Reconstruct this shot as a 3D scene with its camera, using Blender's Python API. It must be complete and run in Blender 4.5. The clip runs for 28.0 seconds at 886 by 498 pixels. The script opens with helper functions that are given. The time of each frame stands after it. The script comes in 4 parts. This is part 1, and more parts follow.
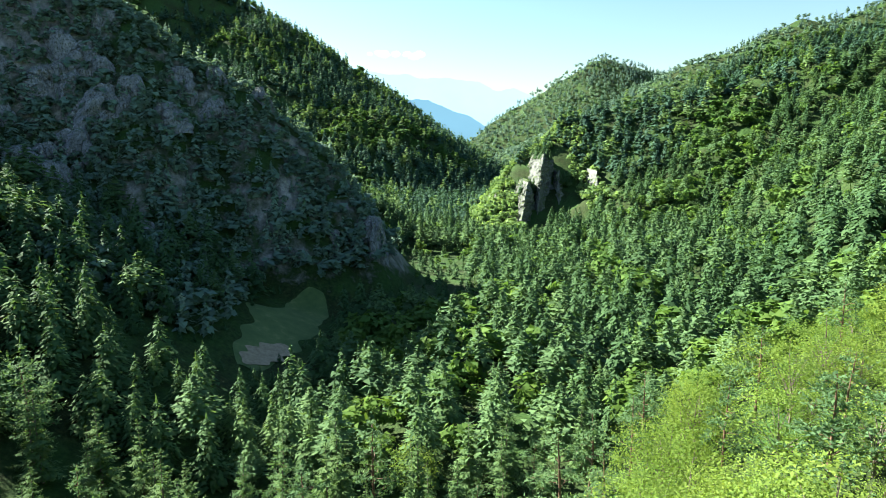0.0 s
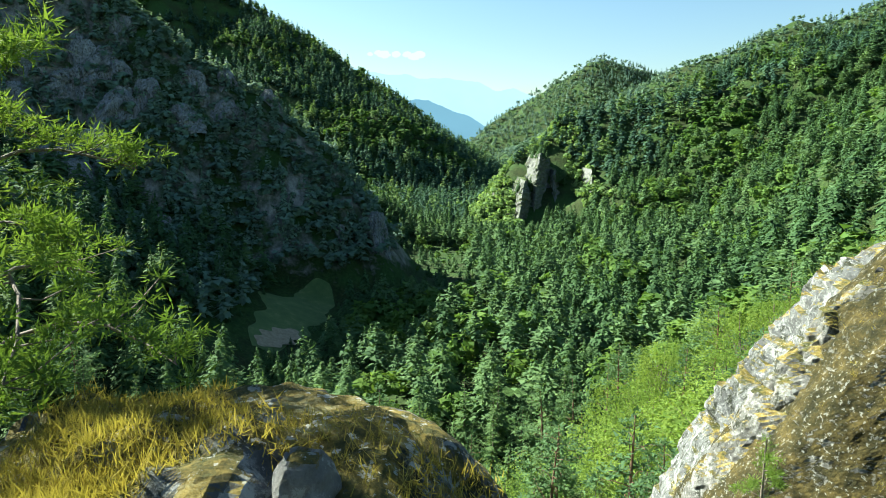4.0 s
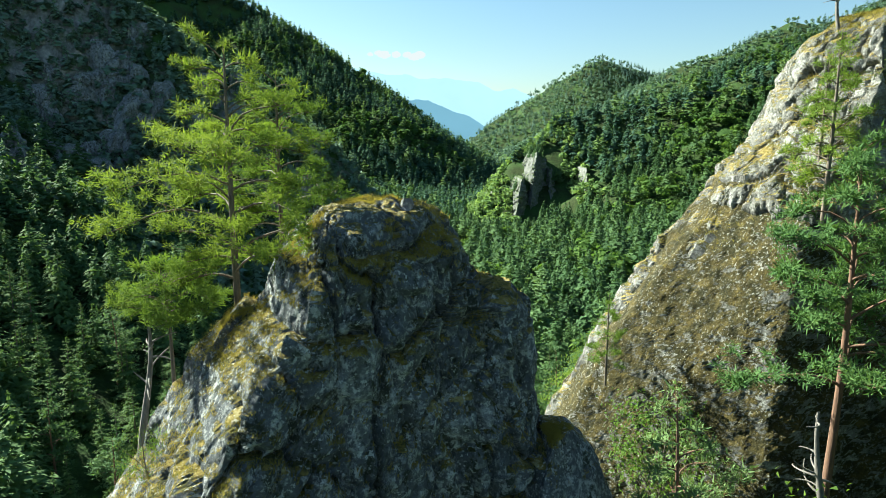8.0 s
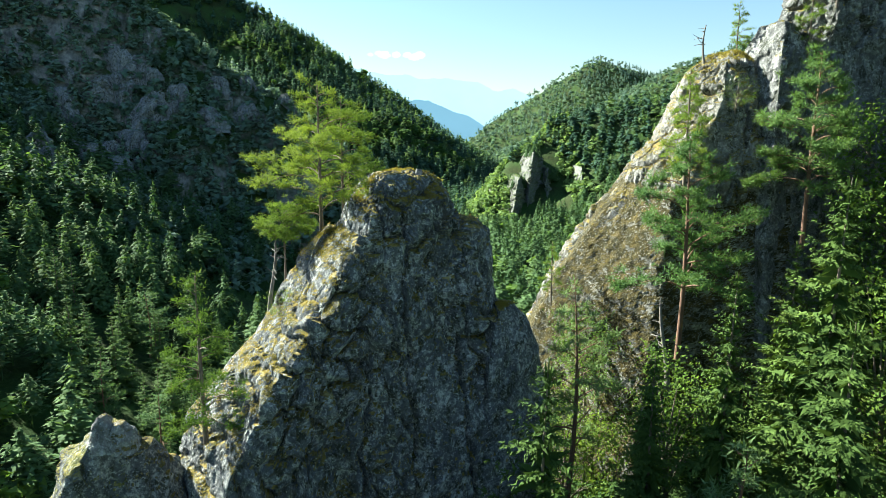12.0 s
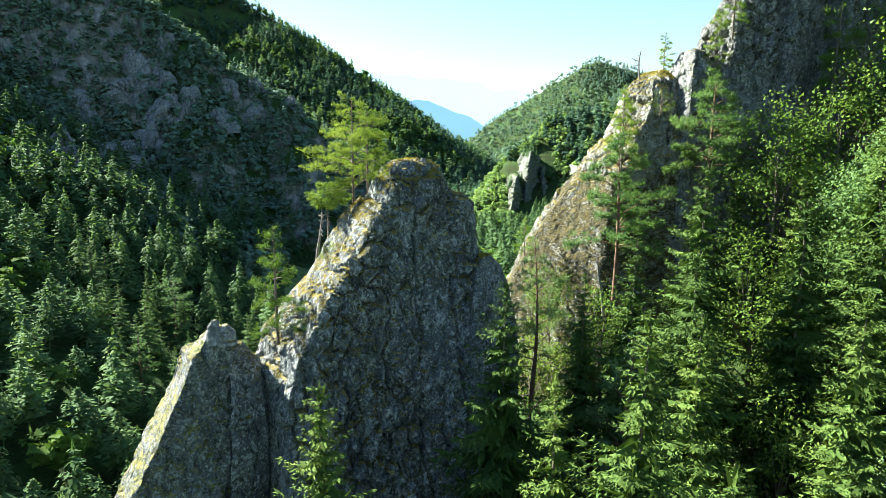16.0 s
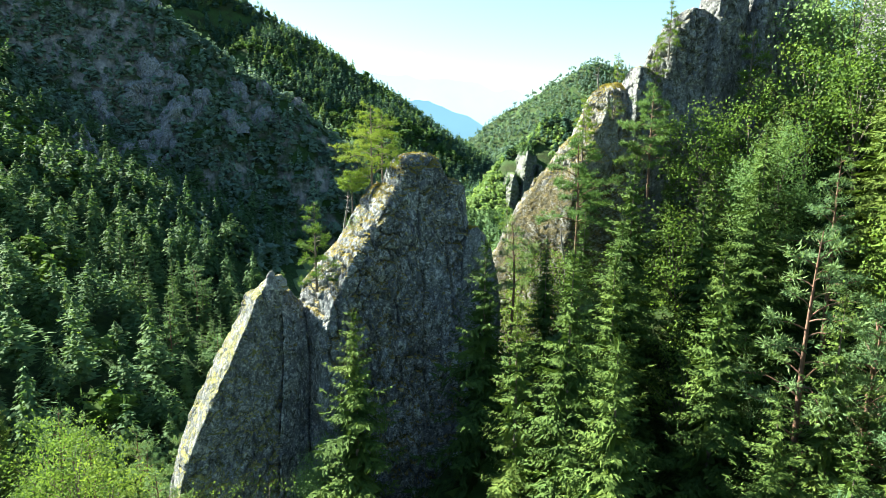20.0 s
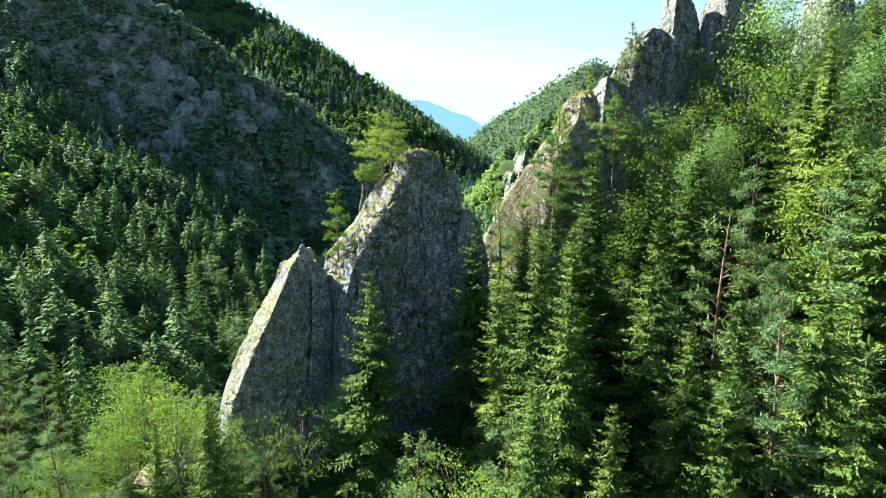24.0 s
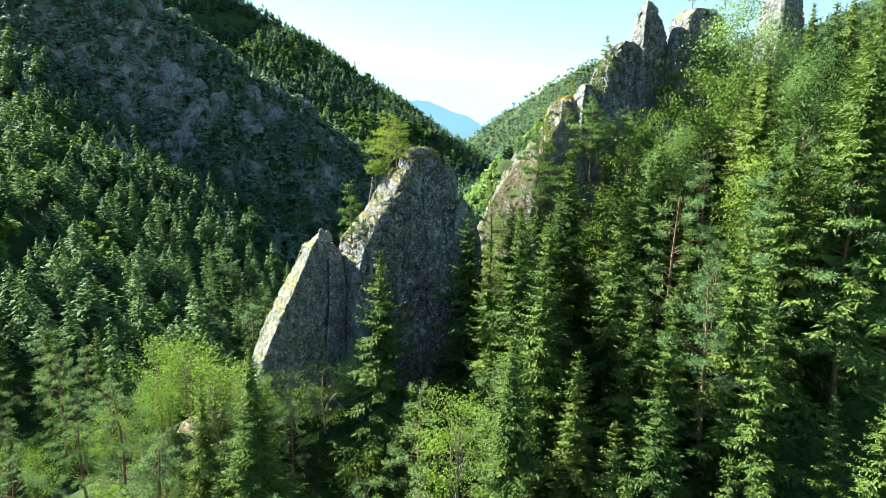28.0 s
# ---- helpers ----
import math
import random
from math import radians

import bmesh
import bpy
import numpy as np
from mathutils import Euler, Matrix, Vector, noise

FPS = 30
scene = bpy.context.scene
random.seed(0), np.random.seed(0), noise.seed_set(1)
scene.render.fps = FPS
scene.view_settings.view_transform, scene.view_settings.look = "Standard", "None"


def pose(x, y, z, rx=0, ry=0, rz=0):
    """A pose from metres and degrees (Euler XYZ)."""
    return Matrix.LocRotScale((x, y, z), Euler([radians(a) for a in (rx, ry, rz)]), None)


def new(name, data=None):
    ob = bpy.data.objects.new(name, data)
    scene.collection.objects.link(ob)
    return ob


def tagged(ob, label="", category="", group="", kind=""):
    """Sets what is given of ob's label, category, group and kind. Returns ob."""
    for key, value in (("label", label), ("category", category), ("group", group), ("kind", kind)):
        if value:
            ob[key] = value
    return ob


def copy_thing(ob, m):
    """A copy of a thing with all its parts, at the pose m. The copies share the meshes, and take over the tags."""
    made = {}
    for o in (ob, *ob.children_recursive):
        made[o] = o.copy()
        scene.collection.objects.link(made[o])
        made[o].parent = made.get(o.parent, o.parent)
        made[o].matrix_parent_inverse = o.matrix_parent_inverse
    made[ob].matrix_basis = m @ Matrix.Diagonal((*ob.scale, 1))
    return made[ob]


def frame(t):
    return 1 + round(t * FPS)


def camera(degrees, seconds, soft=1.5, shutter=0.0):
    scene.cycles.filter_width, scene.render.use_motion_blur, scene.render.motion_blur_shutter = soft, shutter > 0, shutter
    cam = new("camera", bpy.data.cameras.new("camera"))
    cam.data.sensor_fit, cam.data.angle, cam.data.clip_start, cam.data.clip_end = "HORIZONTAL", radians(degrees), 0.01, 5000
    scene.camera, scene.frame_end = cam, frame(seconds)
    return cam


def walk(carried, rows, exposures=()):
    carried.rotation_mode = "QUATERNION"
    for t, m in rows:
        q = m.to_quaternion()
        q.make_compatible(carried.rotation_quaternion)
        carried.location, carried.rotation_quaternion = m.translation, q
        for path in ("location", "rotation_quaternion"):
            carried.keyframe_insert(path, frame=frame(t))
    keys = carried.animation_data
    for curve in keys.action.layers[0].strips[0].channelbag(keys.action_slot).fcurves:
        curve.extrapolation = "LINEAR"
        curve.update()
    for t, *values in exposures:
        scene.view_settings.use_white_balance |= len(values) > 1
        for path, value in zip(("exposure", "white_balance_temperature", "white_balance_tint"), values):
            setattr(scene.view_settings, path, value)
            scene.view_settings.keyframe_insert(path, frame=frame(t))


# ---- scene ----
TILT, TURN = -10.42, -0.87
# seconds and how far the drone has backed away
BACK = [(0, -14.9), (1, -11.55), (2.5, -6.6), (4.5, 0.0), (5.0, 1.75), (5.5, 3.55), (6, 5.45), (6.5, 7.3), (7, 9.15), (8, 12.8), (9, 16.45), (10, 20.2),
        (11, 23.8), (12, 27.4), (12.5, 29.1), (14.5, 35.9), (16, 41.1), (18, 48.3), (20, 55.4), (21.5, 60.4), (23.5, 66.9), (25, 71.5), (26.5, 75.9), (28, 80.0)]
cam = camera(70.0, 28.0, soft=0.8)
walk(cam, [(t, pose(0, -s, 0, 90 + TILT, 0, TURN)) for t, s in BACK], [(0, 2.6, 6000, 2), (2.5, 2.54, 6000, 0), (5, 2.18, 5950, -5), (9, 2.18, 5950, -5), (13, 2.56, 6000, 1), (18, 2.82, 6050, 2), (28, 2.82, 6100, 2)])

# ---------------------------------------------------------------- light
SUN = Vector((-0.70, 0.45, 0.555)).normalized()
world = bpy.data.worlds.new("sky")
scene.world = world
world.use_nodes = True
wn = world.node_tree
sky = wn.nodes.new("ShaderNodeTexSky")
sky.sky_type = "NISHITA"
sky.sun_disc = False
sky.sun_elevation = math.asin(SUN.z)
sky.sun_rotation = math.atan2(SUN.x, SUN.y)
sky.air_density, sky.dust_density, sky.ozone_density = 1.2, 0.4, 3.0
wn.nodes["Background"].inputs[1].default_value = 0.035
wn.links.new(sky.outputs[0], wn.nodes["Background"].inputs[0])
lamp = bpy.data.lights.new("sun", "SUN")
lamp.energy, lamp.angle, lamp.color = 5.0, radians(0.6), (1.0, 0.93, 0.8)
sun = new("sun", lamp)
sun.rotation_mode = "QUATERNION"
sun.rotation_quaternion = SUN.to_track_quat("Z", "Y")


# ---------------------------------------------------------------- noise
def hash3(i, j, k, seed=0):
    n = (i.astype(np.int64) * 374761393 + j.astype(np.int64) * 668265263 + k.astype(np.int64) * 2147483647 + seed * 1274126177) & 0xFFFFFFFF
    n = ((n ^ (n >> 13)) * 1274126177) & 0xFFFFFFFF
    n = ((n ^ (n >> 16)) * 2246822519) & 0xFFFFFFFF
    return ((n ^ (n >> 15)) & 0xFFFFFF) / float(0xFFFFFF)


def vnoise(x, y, z=None, seed=0):
    """Smooth value noise, -1 to 1."""
    x, y = np.asarray(x, float), np.asarray(y, float)
    z = np.zeros_like(x) if z is None else np.asarray(z, float)
    i, j, k = np.floor(x), np.floor(y), np.floor(z)
    u, v, w = x - i, y - j, z - k
    u, v, w = u * u * (3 - 2 * u), v * v * (3 - 2 * v), w * w * (3 - 2 * w)
    out = 0
    for a in (0, 1):
        for b in (0, 1):
            for c in (0, 1):
                out = out + hash3(i + a, j + b, k + c, seed) * (u if a else 1 - u) * (v if b else 1 - v) * (w if c else 1 - w)
    return out * 2 - 1


def fbm(x, y, z=None, octaves=4, seed=0):
    out, amp = 0, 1.0
    for o in range(octaves):
        out = out + amp * vnoise(x * 2**o, y * 2**o, None if z is None else z * 2**o, seed + o)
        amp *= 0.5
    return out


def worley(x, y, z, seed=0):
    """Distances to the nearest and next cell points, and the nearest cell's own random number."""
    i, j, k = np.floor(x), np.floor(y), np.floor(z)
    f1, f2, own = np.full(x.shape, 9.0), np.full(x.shape, 9.0), np.zeros(x.shape)
    for a in (-1, 0, 1):
        for b in (-1, 0, 1):
            for c in (-1, 0, 1):
                p, q, r = i + a, j + b, k + c
                d = np.sqrt((p + hash3(p, q, r, seed) - x) ** 2 + (q + hash3(p, q, r, seed + 1) - y) ** 2 + (r + hash3(p, q, r, seed + 2) - z) ** 2)
                near = d < f1
                f2 = np.where(near, f1, np.minimum(f2, d))
                own = np.where(near, hash3(p, q, r, seed + 3), own)
                f1 = np.where(near, d, f1)
    return f1, f2, own


# ---------------------------------------------------------------- mesh helpers
def mesh_np(name, verts, faces, material, smooth=False):
    """A mesh from arrays: faces all with the same number of corners."""
    verts, faces = np.asarray(verts, np.float32), np.asarray(faces, np.int32)
    me = bpy.data.meshes.new(name)
    n, k = faces.shape
    me.vertices.add(len(verts))
    me.vertices.foreach_set("co", verts.ravel())
    me.loops.add(n * k)
    me.loops.foreach_set("vertex_index", faces.ravel())
    me.polygons.add(n)
    me.polygons.foreach_set("loop_start", np.arange(0, n * k, k, dtype=np.int32))
    me.polygons.foreach_set("loop_total", np.full(n, k, np.int32))
    me.polygons.foreach_set("use_smooth", np.full(n, smooth, bool))
    me.update(calc_edges=True)
    me.validate()
    me.materials.append(material)
    return me


def part_np(name, verts, faces, material, parent, label="", smooth=False):
    ob = new(name, mesh_np(name, verts, faces, material, smooth))
    ob.parent = parent
    return tagged(ob, label)


def grid_faces(rows, cols, wrap=False):
    c = cols if wrap else cols - 1
    i, j = np.meshgrid(np.arange(rows - 1), np.arange(c), indexing="ij")
    j2 = (j + 1) % cols
    return np.stack([i * cols + j, i * cols + j2, (i + 1) * cols + j2, (i + 1) * cols + j], -1).reshape(-1, 4)


def tube(points, radii, sides=6):
    """A bent, tapering round bar through the points."""
    points, radii = np.asarray(points, float), np.asarray(radii, float)
    way = np.gradient(points, axis=0)
    way /= np.linalg.norm(way, axis=1, keepdims=True) + 1e-9
    ref = np.where(np.abs(way[:, 2:3]) > 0.9, [[1.0, 0, 0]], [[0, 0, 1.0]])
    a = np.cross(way, ref)
    a /= np.linalg.norm(a, axis=1, keepdims=True) + 1e-9
    b = np.cross(way, a)
    ang = np.arange(sides) * 2 * np.pi / sides
    v = points[:, None] + radii[:, None, None] * (a[:, None] * np.cos(ang)[None, :, None] + b[:, None] * np.sin(ang)[None, :, None])
    return v.reshape(-1, 3), grid_faces(len(points), sides, True)


def merge(pieces):
    vs, fs, n = [], [], 0
    for v, f in pieces:
        vs.append(v)
        fs.append(f + n)
        n += len(v)
    return np.concatenate(vs), np.concatenate(fs)


def blades(base, way, side, length, width, belly=0.45):
    """Pointed blades of foliage: one three-cornered face for each base point."""
    length, width = np.broadcast_to(length, len(base))[:, None], np.broadcast_to(width, len(base))[:, None]
    heel = base + way * length * (belly - 0.45) * 0.5
    v = np.stack([heel + side * width * 0.6, base + way * length, heel - side * width * 0.6], 1)
    return v.reshape(-1, 3), np.arange(len(base) * 3).reshape(-1, 3)


def unit(v):
    return v / (np.linalg.norm(v, axis=-1, keepdims=True) + 1e-9)


# ---------------------------------------------------------------- materials
def material(name):
    m = bpy.data.materials.new(name)
    m.use_nodes = True
    nt = m.node_tree
    return m, nt, nt.nodes["Principled BSDF"]


def node(nt, kind, **sets):
    n = nt.nodes.new("ShaderNode" + kind)
    for key, value in sets.items():
        n.inputs[key].default_value = value
    return n


def ramp(nt, fac, stops):
    n = nt.nodes.new("ShaderNodeValToRGB")
    while len(n.color_ramp.elements) < len(stops):
        n.color_ramp.elements.new(0.5)
    for e, (p, c) in zip(n.color_ramp.elements, stops):
        e.position, e.color = p, (*c, 1) if len(c) == 3 else c
    nt.links.new(fac, n.inputs[0])
    return n.outputs[0]


def mix(nt, fac, a, b, mode="MIX"):
    n = nt.nodes.new("ShaderNodeMix")
    n.data_type, n.blend_type = "RGBA", mode
    for socket, value in ((n.inputs[0], fac), (n.inputs[6], a), (n.inputs[7], b)):
        if isinstance(value, (int, float)):
            socket.default_value = value
        elif isinstance(value, tuple):
            socket.default_value = (*value, 1)
        else:
            nt.links.new(value, socket)
    return n.outputs[2]


def calc(nt, op, a, b=None):
    n = nt.nodes.new("ShaderNodeMath")
    n.operation = op
    for socket, value in zip(n.inputs, (a, b)):
        if value is None:
            continue
        if isinstance(value, (int, float)):
            socket.default_value = value
        else:
            nt.links.new(value, socket)
    return n.outputs[0]


def world_noise(nt, scale, detail=4, rough=0.6, stretch=None):
    geo = nt.nodes.new("ShaderNodeNewGeometry")
    pos = geo.outputs["Position"]
    if stretch:
        mp = nt.nodes.new("ShaderNodeMapping")
        mp.inputs["Scale"].default_value = stretch
        nt.links.new(pos, mp.inputs[0])
        pos = mp.outputs[0]
    n = node(nt, "TexNoise", Scale=scale, Detail=detail, Roughness=rough)
    nt.links.new(pos, n.inputs["Vector"])
    return n.outputs["Fac"]


def foliage(name, dark, mid, light, glow=0.35, patch=0.12):
    """Leaves or needles: colour by leaf, by tree and by patch; light comes through them."""
    m, nt, bsdf = material(name)
    geo = nt.nodes.new("ShaderNodeNewGeometry")
    info = nt.nodes.new("ShaderNodeObjectInfo")
    r = calc(nt, "MULTIPLY", geo.outputs["Random Per Island"], 0.2)
    r = calc(nt, "ADD", r, calc(nt, "MULTIPLY", info.outputs["Random"], 0.3))
    r = calc(nt, "ADD", r, calc(nt, "MULTIPLY", world_noise(nt, patch, 3), 0.72))
    col = ramp(nt, r, [(0.25, dark), (0.6, mid), (0.95, light)])
    nt.links.new(col, bsdf.inputs["Base Color"])
    bsdf.inputs["Roughness"].default_value = 0.75
    bsdf.inputs["Specular IOR Level"].default_value = 0.06
    tr = nt.nodes.new("ShaderNodeBsdfTranslucent")
    nt.links.new(mix(nt, 1.0, col, (1.0, 1.0, 0.55), "MULTIPLY"), tr.inputs[0])
    ms = nt.nodes.new("ShaderNodeMixShader")
    ms.inputs[0].default_value = glow
    nt.links.new(bsdf.outputs[0], ms.inputs[1])
    nt.links.new(tr.outputs[0], ms.inputs[2])
    nt.links.new(ms.outputs[0], nt.nodes["Material Output"].inputs[0])
    return m


SPRUCE = foliage("spruce_needles", (0.024, 0.048, 0.015), (0.072, 0.118, 0.027), (0.165, 0.212, 0.044), 0.18)
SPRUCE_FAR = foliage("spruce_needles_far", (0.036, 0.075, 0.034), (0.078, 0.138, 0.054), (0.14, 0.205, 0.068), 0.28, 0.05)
# spruces up the valley: some distance haze is put into their bluer colour
SPRUCE_THIN_HAZE = foliage("thin_haze_spruce", (0.040, 0.080, 0.058), (0.066, 0.124, 0.078), (0.10, 0.165, 0.09), 0.3, 0.02)
PINE = foliage("pine_needles", (0.05, 0.10, 0.022), (0.125, 0.195, 0.036), (0.23, 0.29, 0.052), 0.38)
PINE_GREEN = foliage("deep_pine_needles", (0.035, 0.085, 0.034), (0.085, 0.155, 0.052), (0.16, 0.235, 0.065), 0.35)
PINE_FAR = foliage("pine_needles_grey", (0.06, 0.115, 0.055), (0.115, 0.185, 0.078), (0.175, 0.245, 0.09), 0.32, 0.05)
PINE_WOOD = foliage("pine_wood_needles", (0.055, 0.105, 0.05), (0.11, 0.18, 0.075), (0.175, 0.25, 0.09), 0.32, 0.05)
LEAF = foliage("broad_leaves", (0.06, 0.115, 0.026), (0.125, 0.20, 0.04), (0.23, 0.30, 0.06), 0.45)
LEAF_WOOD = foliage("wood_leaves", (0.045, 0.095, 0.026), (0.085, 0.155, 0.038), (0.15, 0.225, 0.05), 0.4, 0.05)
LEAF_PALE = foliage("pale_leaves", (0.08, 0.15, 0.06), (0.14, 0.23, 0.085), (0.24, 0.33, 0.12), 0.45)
# far-hill spruces and leaves, with stronger haze painted into pale blue-green
SPRUCE_HAZY = foliage("thick_haze_spruce", (0.075, 0.13, 0.115), (0.105, 0.17, 0.145), (0.14, 0.21, 0.165), 0.3, 0.01)
LEAF_HAZY = foliage("haze_tinted_leaves", (0.10, 0.165, 0.14), (0.14, 0.215, 0.17), (0.19, 0.27, 0.19), 0.35, 0.01)
# shrub colour paled and blued to paint in haze over the shaded hillside
SHRUB_HAZED = foliage("haze_paled_shrubs", (0.09, 0.145, 0.115), (0.15, 0.22, 0.165), (0.20, 0.28, 0.20), 0.3, 0.03)
GRASS = foliage("dry_grass", (0.13, 0.13, 0.032), (0.26, 0.22, 0.05), (0.42, 0.33, 0.09), 0.4, 0.6)


def bark(name, low, high):
    m, nt, bsdf = material(name)
    n = world_noise(nt, 3.0, 5, 0.7, (4, 4, 0.6))
    nt.links.new(ramp(nt, n, [(0.3, low), (0.7, high)]), bsdf.inputs["Base Color"])
    bsdf.inputs["Roughness"].default_value = 0.9
    bump = node(nt, "Bump", Strength=0.6, Distance=0.05)
    nt.links.new(n, bump.inputs["Height"])
    nt.links.new(bump.outputs[0], bsdf.inputs["Normal"])
    return m


BARK = bark("grey_bark", (0.06, 0.045, 0.035), (0.2, 0.16, 0.12))
BARK_RED = bark("red_pine_bark", (0.07, 0.038, 0.025), (0.20, 0.11, 0.065))
DEADWOOD = bark("dead_wood", (0.07, 0.062, 0.055), (0.22, 0.20, 0.175))


def rock_material(name, base, pale, moss_from, lichen, mosses=((0.035, 0.040, 0.015), (0.085, 0.083, 0.026), (0.23, 0.172, 0.042), (0.34, 0.30, 0.14)), stray=2.0, shadow_moss=0.85):
    """Weathered limestone: mottled stone, white crusts, dark algae and moss where it can hold."""
    m, nt, bsdf = material(name)
    geo = nt.nodes.new("ShaderNodeNewGeometry")
    sep = nt.nodes.new("ShaderNodeSeparateXYZ")
    nt.links.new(geo.outputs["Normal"], sep.inputs[0])
    big = world_noise(nt, 0.33, 5, 0.6)
    mid = world_noise(nt, 1.25, 6, 0.7, (1.0, 1.0, 0.7))
    fine = world_noise(nt, 5.0, 8, 0.78)
    tone = calc(nt, "ADD", calc(nt, "MULTIPLY", fine, 0.40), calc(nt, "ADD", calc(nt, "MULTIPLY", mid, 0.36), calc(nt, "MULTIPLY", big, 0.24)))
    col = ramp(nt, tone, [(0.39, tuple(c * 0.4 for c in base)), (0.46, tuple(c * 0.78 for c in base)), (0.525, base), (0.62, pale)])
    # dark algae
    algae = ramp(nt, world_noise(nt, 1.9, 6, 0.75, (1, 1, 0.6)), [(0.525, (0, 0, 0)), (0.585, (1, 1, 1))])
    col = mix(nt, calc(nt, "MULTIPLY", algae, shadow_moss), col, (0.030, 0.034, 0.018))
    # pale crusts in patches, and flecks all over
    where = ramp(nt, mid, [(0.40, (0, 0, 0)), (0.54, (1, 1, 1))])
    crust = ramp(nt, world_noise(nt, 3.4, 7, 0.8), [(0.52, (0, 0, 0)), (0.56, (1, 1, 1))])
    col = mix(nt, calc(nt, "MULTIPLY", calc(nt, "MULTIPLY", crust, where), lichen * 0.6), col, (0.56, 0.57, 0.53))
    # moss where it can hold
    hold = calc(nt, "ADD", sep.outputs["Z"], calc(nt, "MULTIPLY", calc(nt, "SUBTRACT", world_noise(nt, 0.9, 6, 0.72), 0.5), stray))
    hold = calc(nt, "ADD", hold, calc(nt, "MULTIPLY", calc(nt, "SUBTRACT", fine, 0.5), 1.0))
    moss = ramp(nt, hold, [(max(0.0, moss_from - 0.08), (0, 0, 0)), (moss_from + 0.08, (1, 1, 1))])
    mosscol = ramp(nt, calc(nt, "ADD", calc(nt, "MULTIPLY", world_noise(nt, 1.6, 4, 0.6), 0.6), calc(nt, "MULTIPLY", world_noise(nt, 12.0, 4, 0.7), 0.4)), list(zip((0.36, 0.45, 0.54, 0.62), mosses)))
    col = mix(nt, moss, col, mosscol)
    flecks = ramp(nt, world_noise(nt, 8.0, 5, 0.65), [(0.575, (0, 0, 0)), (0.61, (1, 1, 1))])
    col = mix(nt, calc(nt, "MULTIPLY", calc(nt, "MULTIPLY", flecks, ramp(nt, big, [(0.38, (0.25, 0.25, 0.25)), (0.58, (1, 1, 1))])), lichen * 0.7), col, (0.60, 0.61, 0.57))
    nt.links.new(col, bsdf.inputs["Base Color"])
    bsdf.inputs["Roughness"].default_value = 0.92
    bsdf.inputs["Specular IOR Level"].default_value = 0.15
    bump = node(nt, "Bump", Strength=0.9, Distance=0.16)
    nt.links.new(calc(nt, "ADD", calc(nt, "ADD", fine, calc(nt, "MULTIPLY", mid, 0.8)), calc(nt, "MULTIPLY", moss, 0.25)), bump.inputs["Height"])
    nt.links.new(bump.outputs[0], bsdf.inputs["Normal"])
    return m


ROCK = rock_material("grey_limestone", (0.13, 0.133, 0.13), (0.40, 0.40, 0.38), 0.80, 0.6)
ROCK_SPIRE = rock_material("mossy_grey_limestone", (0.115, 0.125, 0.131), (0.43, 0.44, 0.43), 0.72, 0.95, stray=1.6)
ROCK_EDGE = rock_material("moss_edged_limestone", (0.115, 0.125, 0.131), (0.40, 0.41, 0.40), 0.46, 0.8, ((0.045, 0.052, 0.02), (0.11, 0.115, 0.034), (0.23, 0.205, 0.065), (0.34, 0.31, 0.14)), stray=1.6)
ROCK_CLIFF = rock_material("valley_limestone", (0.15, 0.152, 0.145), (0.42, 0.41, 0.38), 0.55, 0.35, ((0.03, 0.05, 0.016), (0.05, 0.08, 0.022), (0.09, 0.12, 0.03), (0.12, 0.14, 0.05)))
ROCK_PALE = rock_material("pale_limestone", (0.25, 0.246, 0.23), (0.55, 0.54, 0.50), 0.85, 0.8, shadow_moss=0.4)
ROCK_CREAM = rock_material("cream_limestone", (0.17, 0.165, 0.148), (0.44, 0.42, 0.37), 0.58, 0.6, ((0.04, 0.045, 0.016), (0.10, 0.095, 0.03), (0.20, 0.15, 0.04), (0.34, 0.27, 0.10)))
# bare outcrop stone, lightened towards blue to carry the hillside's haze
ROCK_BARE_HAZED = rock_material("hazed_bare_limestone", (0.19, 0.195, 0.20), (0.38, 0.385, 0.39), 0.9, 0.2, ((0.05, 0.07, 0.045), (0.07, 0.095, 0.06), (0.10, 0.13, 0.08), (0.12, 0.15, 0.10)))
ROCK_SLAB = rock_material("mossy_limestone", (0.19, 0.185, 0.165), (0.50, 0.49, 0.44), 0.08, 0.55, ((0.016, 0.016, 0.007), (0.034, 0.031, 0.011), (0.062, 0.05, 0.016), (0.11, 0.085, 0.027)), 1.6)


